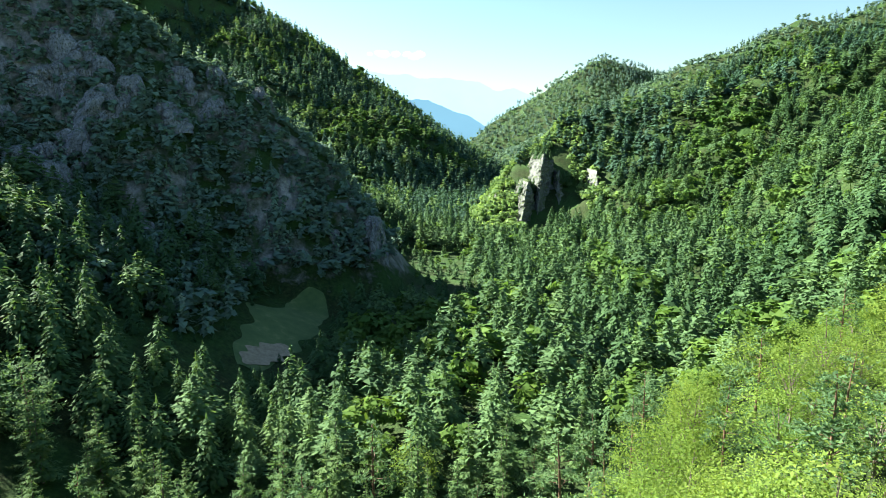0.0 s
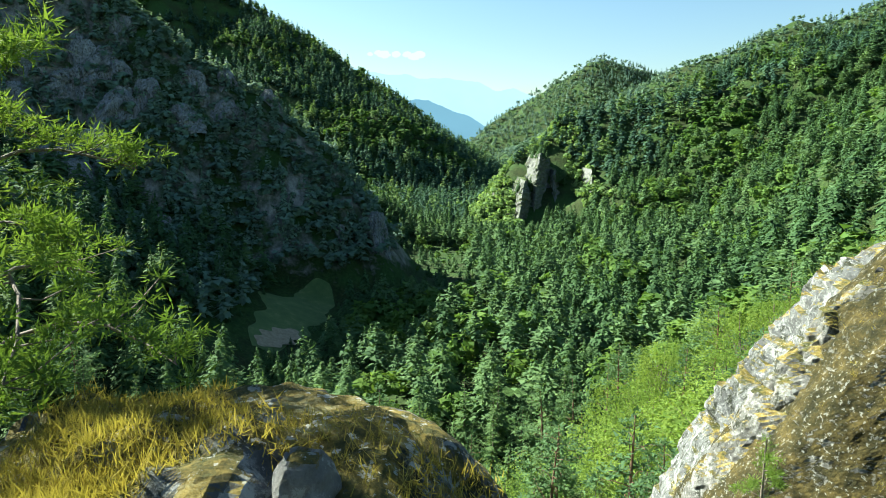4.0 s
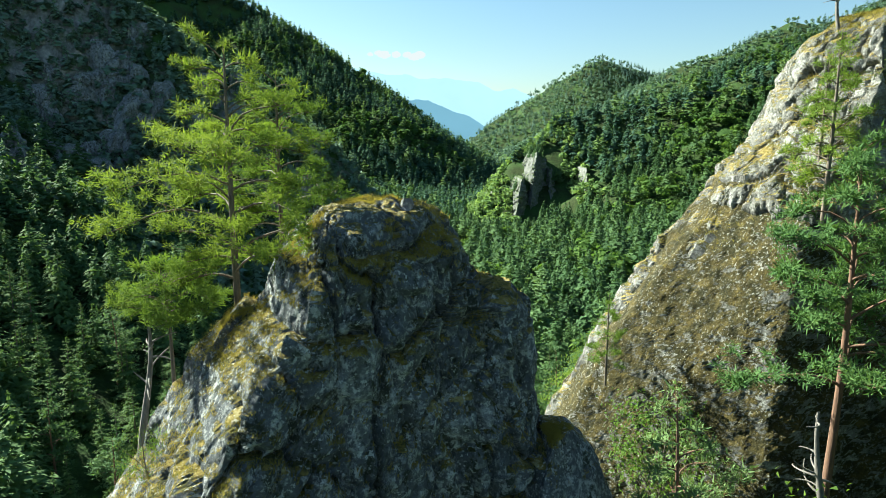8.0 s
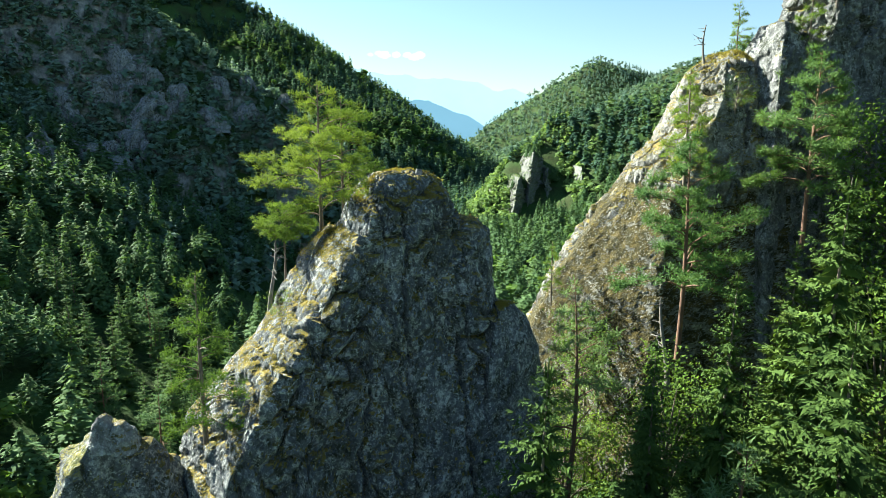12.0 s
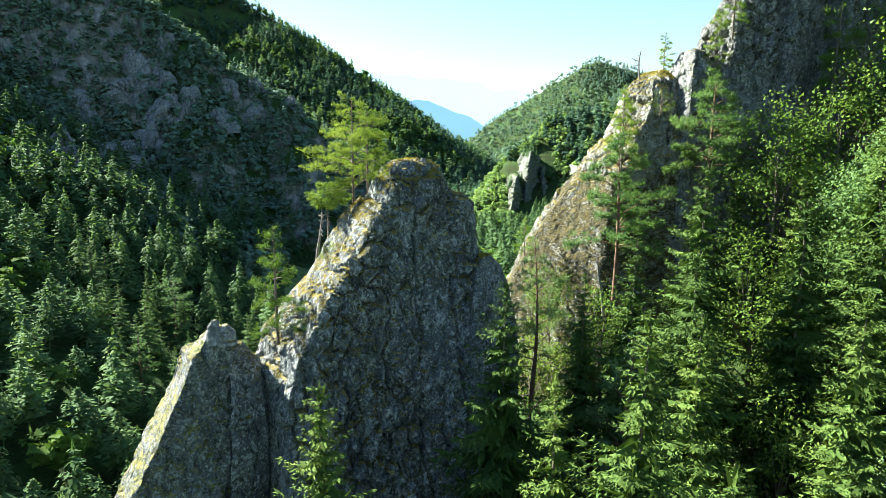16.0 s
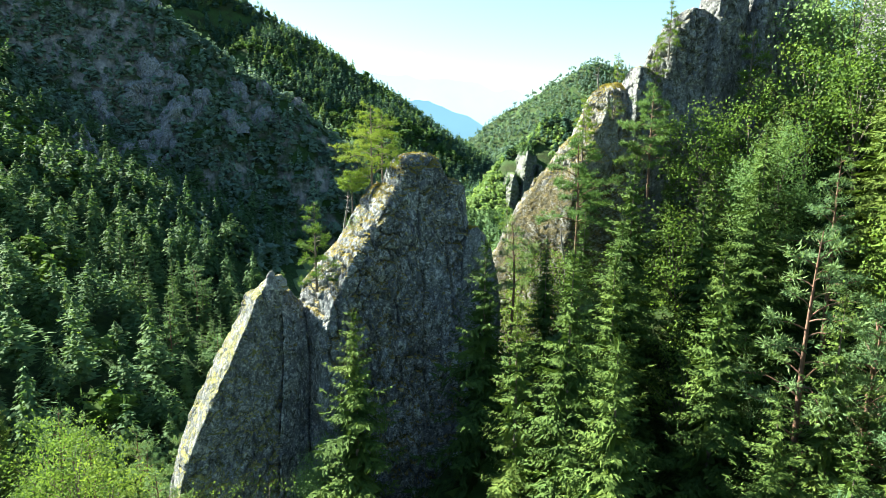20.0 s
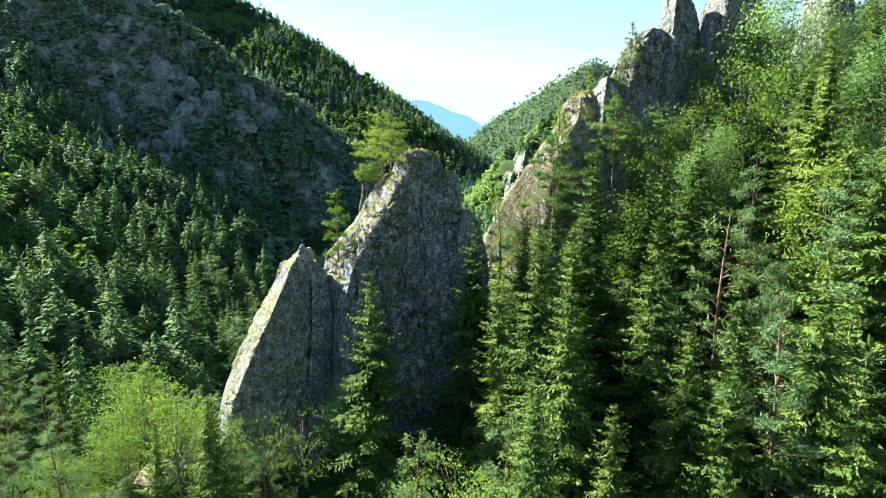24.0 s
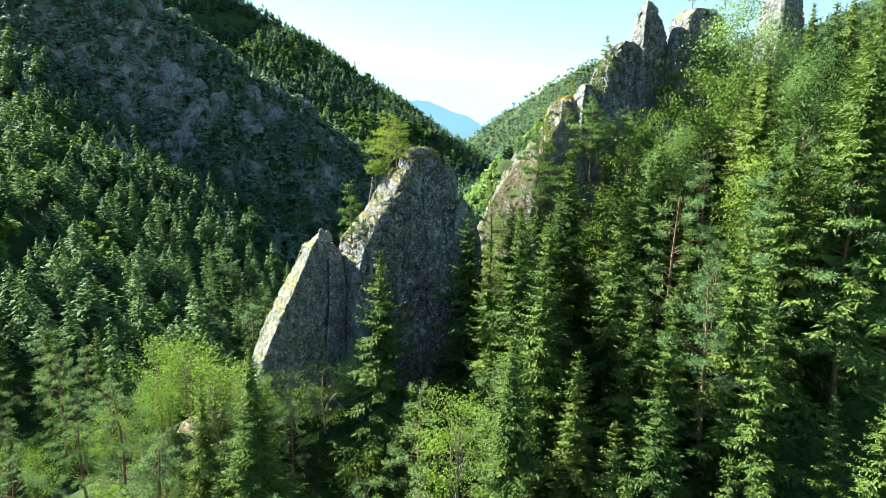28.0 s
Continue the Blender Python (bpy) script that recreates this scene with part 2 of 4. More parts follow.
def ground_material():
    m, nt, bsdf = material("forest_ground")
    geo = nt.nodes.new("ShaderNodeNewGeometry")
    sep = nt.nodes.new("ShaderNodeSeparateXYZ")
    nt.links.new(geo.outputs["Normal"], sep.inputs[0])
    n1, n2 = world_noise(nt, 0.06, 5, 0.6), world_noise(nt, 0.9, 6, 0.75)
    soil = ramp(nt, n2, [(0.3, (0.012, 0.018, 0.007)), (0.5, (0.026, 0.038, 0.012)), (0.65, (0.05, 0.06, 0.02)), (0.8, (0.13, 0.10, 0.06))])
    green = ramp(nt, n2, [(0.3, (0.018, 0.04, 0.01)), (0.7, (0.05, 0.095, 0.022))])
    col = mix(nt, ramp(nt, n1, [(0.4, (0, 0, 0)), (0.6, (1, 1, 1))]), soil, green)
    streak = world_noise(nt, 0.22, 7, 0.75, (1, 1, 0.45))
    stone = ramp(nt, streak, [(0.35, (0.07, 0.07, 0.065)), (0.5, (0.19, 0.185, 0.17)), (0.68, (0.4, 0.38, 0.34))])
    steep = calc(nt, "ADD", sep.outputs["Z"], calc(nt, "MULTIPLY", calc(nt, "SUBTRACT", world_noise(nt, 0.12, 6, 0.7), 0.5), 0.5))
    col = mix(nt, ramp(nt, steep, [(0.53, (1, 1, 1)), (0.64, (0, 0, 0))]), col, stone)
    nt.links.new(col, bsdf.inputs["Base Color"])
    bsdf.inputs["Roughness"].default_value = 0.95
    bsdf.inputs["Specular IOR Level"].default_value = 0.1
    bump = node(nt, "Bump", Strength=0.8, Distance=0.6)
    nt.links.new(calc(nt, "ADD", n2, streak), bump.inputs["Height"])
    nt.links.new(bump.outputs[0], bsdf.inputs["Normal"])
    return m


GROUND = ground_material()

# ---------------------------------------------------------------- the land
# crest lines of the ridges: x, y, z; then the slopes of their two flanks (towards the drone, away from it)
RIDGES = [
    # shaded rocky ridge at the left
    ([(-4, 292, -60), (-24, 276, -34), (-46, 270, -6), (-74, 268, 18), (-115, 270, 47), (-200, 290, 105), (-380, 350, 190)], 1.28, 1.4),
    # its higher neighbour up the valley
    ([(85, 905, -60), (50, 900, -42), (-37, 900, 26), (-100, 900, 82), (-179, 905, 131), (-243, 910, 170), (-520, 960, 320)], 0.55, 0.98),
    # sunlit forest ridge at the right, with the cliff at its toe
    ([(30, 520, -64), (52, 508, -50), (74, 500, -28), (92, 499, -6), (106, 500, 9), (141, 492, 16), (170, 480, 24), (217, 458, 39), (260, 442, 52), (310, 420, 72), (430, 380, 138)], 0.62, 1.3),
    # the flank that joins it to the rock rib
    ([(50, 16, 2), (120, 40, 26), (205, 120, 50), (320, 420, 58)], 0.75, 0.75),
    ([(120, 40, 26), (240, 0, 80), (500, -60, 150)], 0.7, 0.7),
    # the low rib under the rocks
    ([(50, 16, 2), (20, 14, -16), (0, 7, -31), (-14, -1, -33), (-30, -5, -34), (-45, -8, -43), (-62, -12, -55)], 0.75, 0.8),
    # hills in the distance
    ([(60, 1480, -60), (98, 1490, -10), (178, 1500, 58), (312, 1510, 138), (386, 1515, 177), (430, 1515, 165), (513, 1520, 138), (700, 1550, 120)], 0.6, 0.98),
    ([(320, 1010, 50), (351, 1005, 80), (422, 1000, 116), (454, 1000, 120), (476, 1000, 106), (511, 1000, 124), (560, 1000, 172), (592, 1000, 166), (654, 1000, 187), (900, 1000, 330)], 0.6, 0.5),
    # walls of the valley behind the drone
    ([(-620, -500, 150), (-480, -200, 60), (-480, 120, 110), (-500, 350, 190)], 0.6, 0.6),
    # wooded side of the valley at the left
    ([(-215, 270, 60), (-160, 180, 2), (-142, 70, -7), (-146, -80, -4), (-200, -300, 20)], 0.5, 0.5),
]
VALLEY = [(-600, -90), (-100, -78), (0, -68), (150, -50), (230, -40), (300, 2), (500, 28), (800, 75), (1200, 66), (2000, 110), (4000, 200)]


def valley_x(y):
    return np.interp(y, [p[0] for p in VALLEY], [p[1] for p in VALLEY])


def ridge_height(x, y, crest, front, back):
    out = np.full(np.shape(x), -1e3)
    for (x0, y0, z0), (x1, y1, z1) in zip(crest[:-1], crest[1:]):
        dx, dy = x1 - x0, y1 - y0
        u = np.clip(((x - x0) * dx + (y - y0) * dy) / (dx * dx + dy * dy), 0, 1)
        ox, oy = x - x0 - u * dx, y - y0 - u * dy
        off = np.sqrt(ox * ox + oy * oy + 4.0)
        slope = back + (front - back) * np.clip(-1.6 * oy / off, 0, 1)
        out = np.maximum(out, z0 + u * (z1 - z0) - slope * off)
    return out


def land(x, y):
    """Height of the ground."""
    x, y = np.asarray(x, float), np.asarray(y, float)
    far = np.clip((y - 60) / 150, 0, 1) * np.where((y > 150) & (y < 330) & (x < 40), 0.35, 1.0)
    wx = x + far * (9 * fbm(x / 55, y / 55, octaves=3, seed=11))
    wy = y + far * (9 * fbm(x / 55, y / 55, octaves=3, seed=23))
    off = np.abs(x - valley_x(y))
    h = -61 + 0.10 * np.clip(off - 14, 0, 300) + np.clip(y - 1500, 0, 3000) * 0.004
    for crest, front, back in RIDGES:
        r = ridge_height(wx, wy, crest, front, back)
        d = r - h
        h = np.where(d > 6, r, np.where(d < -6, h, h + (d + 6) ** 2 / 24))
    rough = np.clip((h + 58) / 30, 0.08, 1)
    return h + rough * (1.6 * fbm(x / 16, y / 16, octaves=3, seed=5) + far * 3.5 * fbm(x / 48, y / 48, octaves=3, seed=7))


def stretch_axis(lo, hi, dense_lo, dense_hi, step, grow):
    mid = list(np.arange(dense_lo, dense_hi + step, step))
    s, v = step, mid[-1]
    while v < hi:
        s *= grow
        v += s
        mid.append(v)
    s, v, low = step, mid[0], []
    while v > lo:
        s *= grow
        v -= s
        low.append(v)
    return np.array(low[::-1] + mid)


gx, gy = stretch_axis(-3000, 3000, -190, 120, 2.3, 1.05), stretch_axis(-1500, 4800, -40, 320, 2.3, 1.025)
X, Y = np.meshgrid(gx, gy)
Z = land(X, Y)
ground = new("ground", mesh_np("ground", np.stack([X, Y, Z], -1).reshape(-1, 3), grid_faces(len(gy), len(gx)), GROUND, True))
tagged(ground, "wooded valley ground with soil, grass and bare stone on the steep parts", "ground", kind="structure")


# far mountains: backdrop shells that glow in painted haze colours
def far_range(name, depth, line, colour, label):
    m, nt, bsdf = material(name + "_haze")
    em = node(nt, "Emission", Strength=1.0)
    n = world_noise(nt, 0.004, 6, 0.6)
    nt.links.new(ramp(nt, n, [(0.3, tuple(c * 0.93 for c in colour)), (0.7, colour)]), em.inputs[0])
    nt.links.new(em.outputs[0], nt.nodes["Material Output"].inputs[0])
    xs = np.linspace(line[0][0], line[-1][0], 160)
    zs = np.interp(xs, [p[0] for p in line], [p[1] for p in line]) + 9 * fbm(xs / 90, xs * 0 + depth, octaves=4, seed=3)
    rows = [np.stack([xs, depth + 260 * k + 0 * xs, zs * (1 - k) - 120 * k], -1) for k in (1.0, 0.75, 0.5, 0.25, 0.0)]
    rows = [r + [[0, -700 * k, 0]] for r, k in zip(rows, (1.0, 0.75, 0.5, 0.25, 0.0))]
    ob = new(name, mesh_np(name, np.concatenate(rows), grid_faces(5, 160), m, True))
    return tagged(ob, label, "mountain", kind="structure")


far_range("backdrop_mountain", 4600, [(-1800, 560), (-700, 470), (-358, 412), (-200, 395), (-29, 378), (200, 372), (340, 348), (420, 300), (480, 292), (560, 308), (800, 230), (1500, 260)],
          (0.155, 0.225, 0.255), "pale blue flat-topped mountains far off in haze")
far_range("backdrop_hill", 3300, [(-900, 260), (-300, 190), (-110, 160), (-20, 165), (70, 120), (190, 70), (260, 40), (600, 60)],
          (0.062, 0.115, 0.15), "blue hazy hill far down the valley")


def cloud(x, y, z, wide, seed):
    """A small white cloud: a heap of soft lumps, its sunlit white given as glow."""
    r = np.random.default_rng(seed)
    m, nt, bsdf = material("cloud_white_glow")
    em = node(nt, "Emission", Strength=0.21)
    em.inputs[0].default_value = (1.0, 0.97, 0.98, 1)
    nt.links.new(em.outputs[0], nt.nodes["Material Output"].inputs[0])
    a, b = np.meshgrid(np.linspace(0, 2 * np.pi, 20, endpoint=False), np.linspace(0.02, np.pi - 0.02, 12))
    ball = np.stack([np.cos(a) * np.sin(b), np.sin(a) * np.sin(b), np.cos(b)], -1).reshape(-1, 3)
    lumps = []
    for _ in range(9):
        big = wide * r.uniform(0.12, 0.24)
        at = np.array([r.normal(0, 0.24) * wide, r.normal(0, 0.1) * wide, r.uniform(0, 0.16) * wide])
        v = ball * (1 + 0.16 * fbm(ball[:, 0] * 2 + at[0], ball[:, 1] * 2, ball[:, 2] * 2, 3, seed))[:, None] * big * [1.2, 1, 0.75]
        lumps.append((v + at + [x, y, z], grid_faces(12, 20, True)))
    ob = new("backdrop_cloud", mesh_np("backdrop_cloud", *merge(lumps), m, True))
    return tagged(ob, "small white cloud over the far mountains", "cloud", kind="structure")


cloud(-365, 4650, 534, 130, 3)
cloud(-125, 4650, 527, 130, 4)


# ---------------------------------------------------------------- rocks
def rock_mass(rows, plan, seed, cols=220, lines=200, crack=1.35, depth=0.3, rough=0.45, size=1.0, blocks=1.0, sunny=0.45):
    """A crag lofted through levels: either (z, corner, corner, ...) with its own outline at each level,
    or (z, x left, x right, y front, y back) on a plan of unit corners. Broken up by joints, ledges and rounded blocks."""
    if plan:
        rows = [(z, *[(x0 + (x1 - x0) * px, y0 + (y1 - y0) * py) for px, py in plan]) for z, x0, x1, y0, y1 in rows]
    rows = sorted(rows, key=lambda row: row[0])
    lev = np.array([row[0] for row in rows], float)
    track = np.array([row[1:] for row in rows], float)
    zz = lev[-1] - (lev[-1] - lev[0]) * np.linspace(1, 0, lines) ** 1.35
    n_c = track.shape[1]
    at = np.stack([np.stack([np.interp(zz, lev, track[:, c, k]) for k in (0, 1)], -1) for c in range(n_c)], 1)
    # columns shared out by the sides' lengths, fewer on the sides that face away
    closed = np.concatenate([at, at[:, :1]], 1)
    span = np.linalg.norm(np.diff(closed, axis=1), axis=2).mean(0)
    facing = np.array([1.0 if closed[:, c : c + 2, 1].mean() < at[..., 1].mean() + 0.2 else 0.3 for c in range(n_c)])
    share = np.maximum(3, np.round(cols * span * facing / (span * facing).sum())).astype(int)
    v = np.concatenate([at[:, c, None] * (1 - w) + closed[:, c + 1, None] * w for c in range(n_c) for w in [(np.arange(share[c]) / share[c])[None, :, None]]], 1)
    # corners worn a little
    for _ in range(max(1, cols // 90)):
        v = 0.5 * v + 0.25 * (np.roll(v, 1, 1) + np.roll(v, -1, 1))
    cols = v.shape[1]
    v = np.concatenate([v, np.repeat(zz[:, None, None], cols, 1)], -1)
    # cap rings that close the top
    last, cap, rings = v[-1], [], 18
    mid = last.mean(0)
    for k in np.linspace(0.95, 0.03, rings):
        ring = mid + (last - mid) * k
        ring[:, 2] = last[0, 2] + min(1.0, size) * 0.12 * (1 - k) + 0.16 * min(1.0, size) * fbm(ring[:, 0] * 1.3, ring[:, 1] * 1.3, octaves=4, seed=seed)
        cap.append(ring)
    v = np.concatenate([v, np.array(cap)])
    n = unit(np.cross(np.roll(v, -1, 1) - np.roll(v, 1, 1), np.gradient(v, axis=0)))
    n[-rings:] = [0, 0, 1]
    x, y, z = v[..., 0] / size, v[..., 1] / size, v[..., 2] / size
    bend = fbm(x / 2.6, y / 2.6, z / 4.0, 4, seed + 13)
    push = rough * 0.75 * fbm(x / 3.4, y / 3.4, z / 5.5, 3, seed)
    # irregular blocks, pillowed between open joints
    warp = 0.14 * fbm(x * 1.5, y * 1.5, z * 1.3, 3, seed + 17)
    across = (x + 0.55 * y) / crack + 0.45 * bend + warp
    level = z / (crack * 1.25) + 0.35 * bend + warp * 0.8
    b1, b2, own = worley(across, level, np.full(x.shape, 0.5) + 0.02 * bend, seed + 21)
    strong = np.clip(0.5 + 1.4 * vnoise(x / 3.1, y / 3.1, z / 3.6, seed + 14), 0.06, 1) * blocks
    edge = (b2 - b1) * crack
    push += depth * strong * (2.0 * np.clip(edge / 0.38, 0, 1) ** 0.45 - 1.3 + 1.3 * (own - 0.5))
    # a few long upright joints
    wide = across * 0.42
    side = np.abs(wide - np.round(wide)) * crack / 0.42
    push -= depth * 1.5 * np.clip(2.2 * vnoise(x / 2.8, y / 2.8, z / 4.0, seed + 15), 0, 1) * np.exp(-((side / 0.12) ** 2)) * min(1.0, blocks)
    # smaller stones and pits
    wob = 0.25 * fbm(x * 1.2, y * 1.2, z * 1.2, 2, seed + 8)
    g1, g2, own2 = worley(x / (crack * 0.42) + wob, y / (crack * 0.42) + wob, z / (crack * 0.5), seed + 9)
    push += depth * (0.42 * np.clip((g2 - g1) / 0.3, 0, 1) ** 0.5 + 0.5 * (own2 - 0.5)) * (0.35 + 0.65 * strong)
    pits = np.clip(vnoise(x / 0.8, y / 0.8, z / 0.7, seed + 30) - 0.45, 0, 1)
    push -= depth * 1.6 * pits
    push += 0.10 * fbm(x * 1.8, y * 1.8, z * 1.5, 4, seed + 3) + 0.03 * fbm(x * 6.1, y * 6.1, z * 6.1, 2, seed + 4)
    push[-rings:] *= 0.4
    k = np.clip((lev[-1] / size - z) / 1.2, 0.35, 1) * np.where(n[..., 0] < -0.35, sunny, 1.0)
    v = v + n * (push * k)[..., None] * size
    return v.reshape(-1, 3), grid_faces(v.shape[0], cols, True)


BOX = [(0, 0.45), (0.12, 0.08), (0.55, 0.0), (0.9, 0.12), (1, 0.5), (0.92, 0.9), (0.5, 1), (0.08, 0.88)]
SKIN = [(0, 1.0), (0.5, 0.5), (1.0, 0.0), (1.0, 0.35), (0.6, 0.8), (0.3, 1.0)]
TURNED = [(0, 0.8), (0.2, 0.0), (0.6, 0.22), (1, 0.5), (0.95, 0.95), (0.5, 1), (0.1, 0.98)]


def flanked(rows, bulge=0.25):
    """Outlines of a crag with a sunny flank (from S to C) and a face turned from the sun (from C to R): z, S, C, R, back."""
    out = []
    for z, (sx, sy), (cx, cy), (rx, ry), back in rows:
        out.append((z, (sx, sy), (cx, cy), ((cx + rx) / 2 + 0.3 * bulge, (cy + ry) / 2 - bulge), (rx, ry), (rx + 0.2, (ry + back) / 2 + 0.4), (rx - 0.4, back), (sx + 0.6, back)))
    return out


def crag(name, label, masses):
    thing = tagged(new(name), label, "rock")
    for pname, rows, plan, seed, kw, mat in masses:
        v, f = rock_mass(rows, plan, seed, **kw)
        part_np(pname, v, f, mat, thing)
    return thing


crag("rock_spire", "tall grey limestone spire with ochre moss on its top", [
    ("main_face", flanked([(-2.12, (-3.45, 5.2), (-2.75, 3.2), (-0.35, 4.4), 6.6), (-2.6, (-3.95, 5.0), (-2.7, 2.5), (0.2, 4.45), 6.9), (-3.3, (-4.4, 4.8), (-2.75, 2.25), (0.4, 4.4), 7.1), (-4.2, (-4.75, 4.6), (-2.85, 1.95), (0.6, 4.3), 7.2), (-4.75, (-4.9, 4.5), (-3.0, 1.7), (1.1, 4.4), 7.4),
                           (-5.2, (-5.85, 4.2), (-3.4, 1.4), (2.35, 5.0), 7.6), (-6, (-6.7, 4.0), (-4.0, 0.75), (2.8, 5.2), 8), (-8, (-7.7, 3.6), (-5.05, -0.4), (3.1, 5.1), 8.6), (-10, (-9.1, 3.2), (-6.2, -1.4), (3.5, 4.9), 9.2), (-12, (-10.7, 2.6), (-7.3, -2.3), (3.8, 4.6), 9.8),
                           (-14, (-12.1, 1.8), (-8.5, -3.0), (4.0, 4.3), 10), (-16, (-12.6, 1.4), (-9.0, -3.2), (4.3, 4.0), 10), (-22, (-12.8, 1.2), (-9.2, -3.4), (5, 3.2), 10), (-38, (-13, 1), (-9.6, -4), (7, 2), 11)]), None, 31, dict(cols=360, lines=300, depth=0.38, rough=0.5), ROCK_SPIRE),
    ("shoulder_block", [(-4.75, -5.5, -4.7, 3.6, 5.0), (-5.1, -5.9, -4.4, 3.2, 5.4), (-5.7, -6.3, -4.2, 2.8, 5.6), (-6.6, -6.6, -4.2, 2.6, 5.6)], TURNED, 37, dict(cols=100, lines=50, depth=0.12, rough=0.2), ROCK_SPIRE),
    ("loose_stone", [(-1.84, -0.85, -0.65, 4.95, 5.15), (-1.92, -0.92, -0.6, 4.9, 5.2), (-2.3, -0.95, -0.55, 4.85, 5.25)], BOX, 33, dict(cols=30, lines=16, size=0.25), ROCK_PALE),
    ("lower_block", [(-9.1, 3.3, 4.3, 4.4, 6.6), (-9.9, 2.8, 5.0, 4, 7.4), (-11.6, 2.2, 5.7, 3.4, 8), (-14, 2, 6.1, 3, 9), (-22, 2, 7, 2.4, 10), (-36, 2, 8, 1, 10)], TURNED, 41, dict(cols=130, lines=130, depth=0.22), ROCK_SPIRE),
])
crag("small_rock_spire", "smaller pointed grey limestone spire beside the tall one", [
    ("main_face", flanked([(-12.3, (-14.3, -2.2), (-14.05, -2.7), (-13.7, -2.4), -1.6), (-13, (-15.3, -1.7), (-14.4, -3.1), (-13.3, -2.3), -0.6), (-14, (-16.7, -1.0), (-15.0, -3.6), (-12.9, -2.2), 0.2), (-16, (-17.6, -0.2), (-15.8, -3.8), (-12.9, -2.4), 1), (-20, (-19.8, 0), (-17.7, -4.4), (-13.2, -2.6), 1.6),
                           (-24, (-21.9, 0.2), (-19.5, -4.9), (-13.7, -2.9), 2), (-28, (-23.9, 0.4), (-21.2, -5.4), (-14, -3.2), 2.4), (-40, (-27, 0), (-24, -7), (-14.5, -4), 3)], 0.15), None, 53, dict(cols=260, lines=230, depth=0.3, rough=0.4, blocks=0.8), ROCK_EDGE),
    ("side_rib", [(-13.9, -13.5, -12.8, -2.0, 0), (-14.9, -13.3, -12.1, -2.5, 0.3), (-17, -13.2, -11.4, -3.0, 0.6), (-21, -13.4, -11.2, -3.4, 0.8), (-26, -13.8, -11.5, -4.0, 1), (-40, -14.5, -11.5, -5, 1)], TURNED, 57, dict(cols=110, lines=150, depth=0.16, rough=0.3, blocks=0.7), ROCK_SPIRE),
    ("tip_block", [(-11.62, -14.0, -13.75, -2.7, -2.2), (-11.9, -14.2, -13.6, -2.85, -1.9), (-12.4, -14.35, -13.4, -2.95, -1.8), (-13.1, -14.7, -13.2, -3.1, -1.4)], BOX, 58, dict(cols=50, lines=30, size=0.4), ROCK_PALE),
    ("tip_stone", [(-12.0, -13.45, -13.0, -2.7, -2.1), (-12.4, -13.6, -12.8, -2.8, -1.9), (-13.2, -13.8, -12.6, -2.9, -1.6)], BOX, 59, dict(cols=40, lines=24, size=0.4), ROCK_PALE),
])
SLAB = [(5.2, (19.2, 18), (19.7, 16), (20.6, 16.4), 19.4), (4.5, (18.3, 18), (19.1, 15), (21.5, 15.4), 20), (2, (17.0, 18), (18.6, 14), (22.2, 14.4), 20.6), (-0.5, (15.9, 18), (17.4, 13.8), (22.6, 13.6), 21), (-2.4, (14.2, 18), (16.2, 13.6), (22.8, 13), 21),
        (-3.3, (13.9, 18), (15.8, 13.4), (22.8, 12.6), 21), (-5.5, (12.2, 18), (15.2, 13), (22.8, 12.2), 21.4), (-8, (10.7, 18.2), (14.8, 12.6), (22.6, 11.8), 22), (-10.6, (9.1, 18.5), (14.5, 12.2), (22.2, 11.4), 22.4), (-16, (6.6, 19), (13.6, 11.2), (21.7, 10.6), 23.5), (-30, (3, 19), (12, 9), (21, 9), 25)]
crag("mossy_rock_slab", "leaning limestone slab covered in brown moss and white lichen", [
    ("slab", flanked(SLAB[4:], -0.3), None, 61, dict(cols=280, lines=260, depth=0.08, rough=0.35, blocks=0.5, sunny=0.8), ROCK_SLAB),
    ("upper_crag", flanked(SLAB[:6] + [(-4.5, (13.9, 18.4), (15.9, 13.9), (22.4, 13), 20.8)], 0.2), None, 67, dict(cols=240, lines=180, depth=0.3, rough=0.5, sunny=0.75, crack=1.9), ROCK_CREAM),
    ("pale_rim", [(-1.6, 15.8, 16.7, 16.8, 20.5), (-2.4, 14.55, 15.6, 17.0, 20.4), (-5.8, 12.3, 13.2, 17.3, 20.6), (-8.2, 10.8, 11.7, 17.6, 20.8), (-10.6, 9.3, 10.2, 17.9, 21), (-16, 6.9, 7.9, 18.4, 22), (-28, 3.8, 5.2, 18.6, 23)],
     SKIN, 63, dict(cols=130, lines=220, depth=0.3, rough=0.5, sunny=1.0), ROCK_CREAM),
    ("back_slope", [(-3.2, 18.4, 24, 21, 26), (-6, 15.0, 26, 20.8, 28), (-11, 12.1, 28, 20.6, 30), (-16, 9.8, 30, 20.4, 32), (-28, 6.2, 32, 20, 36)],
     BOX, 65, dict(cols=150, lines=140, depth=0.3, rough=0.5, sunny=1.0), ROCK),
])
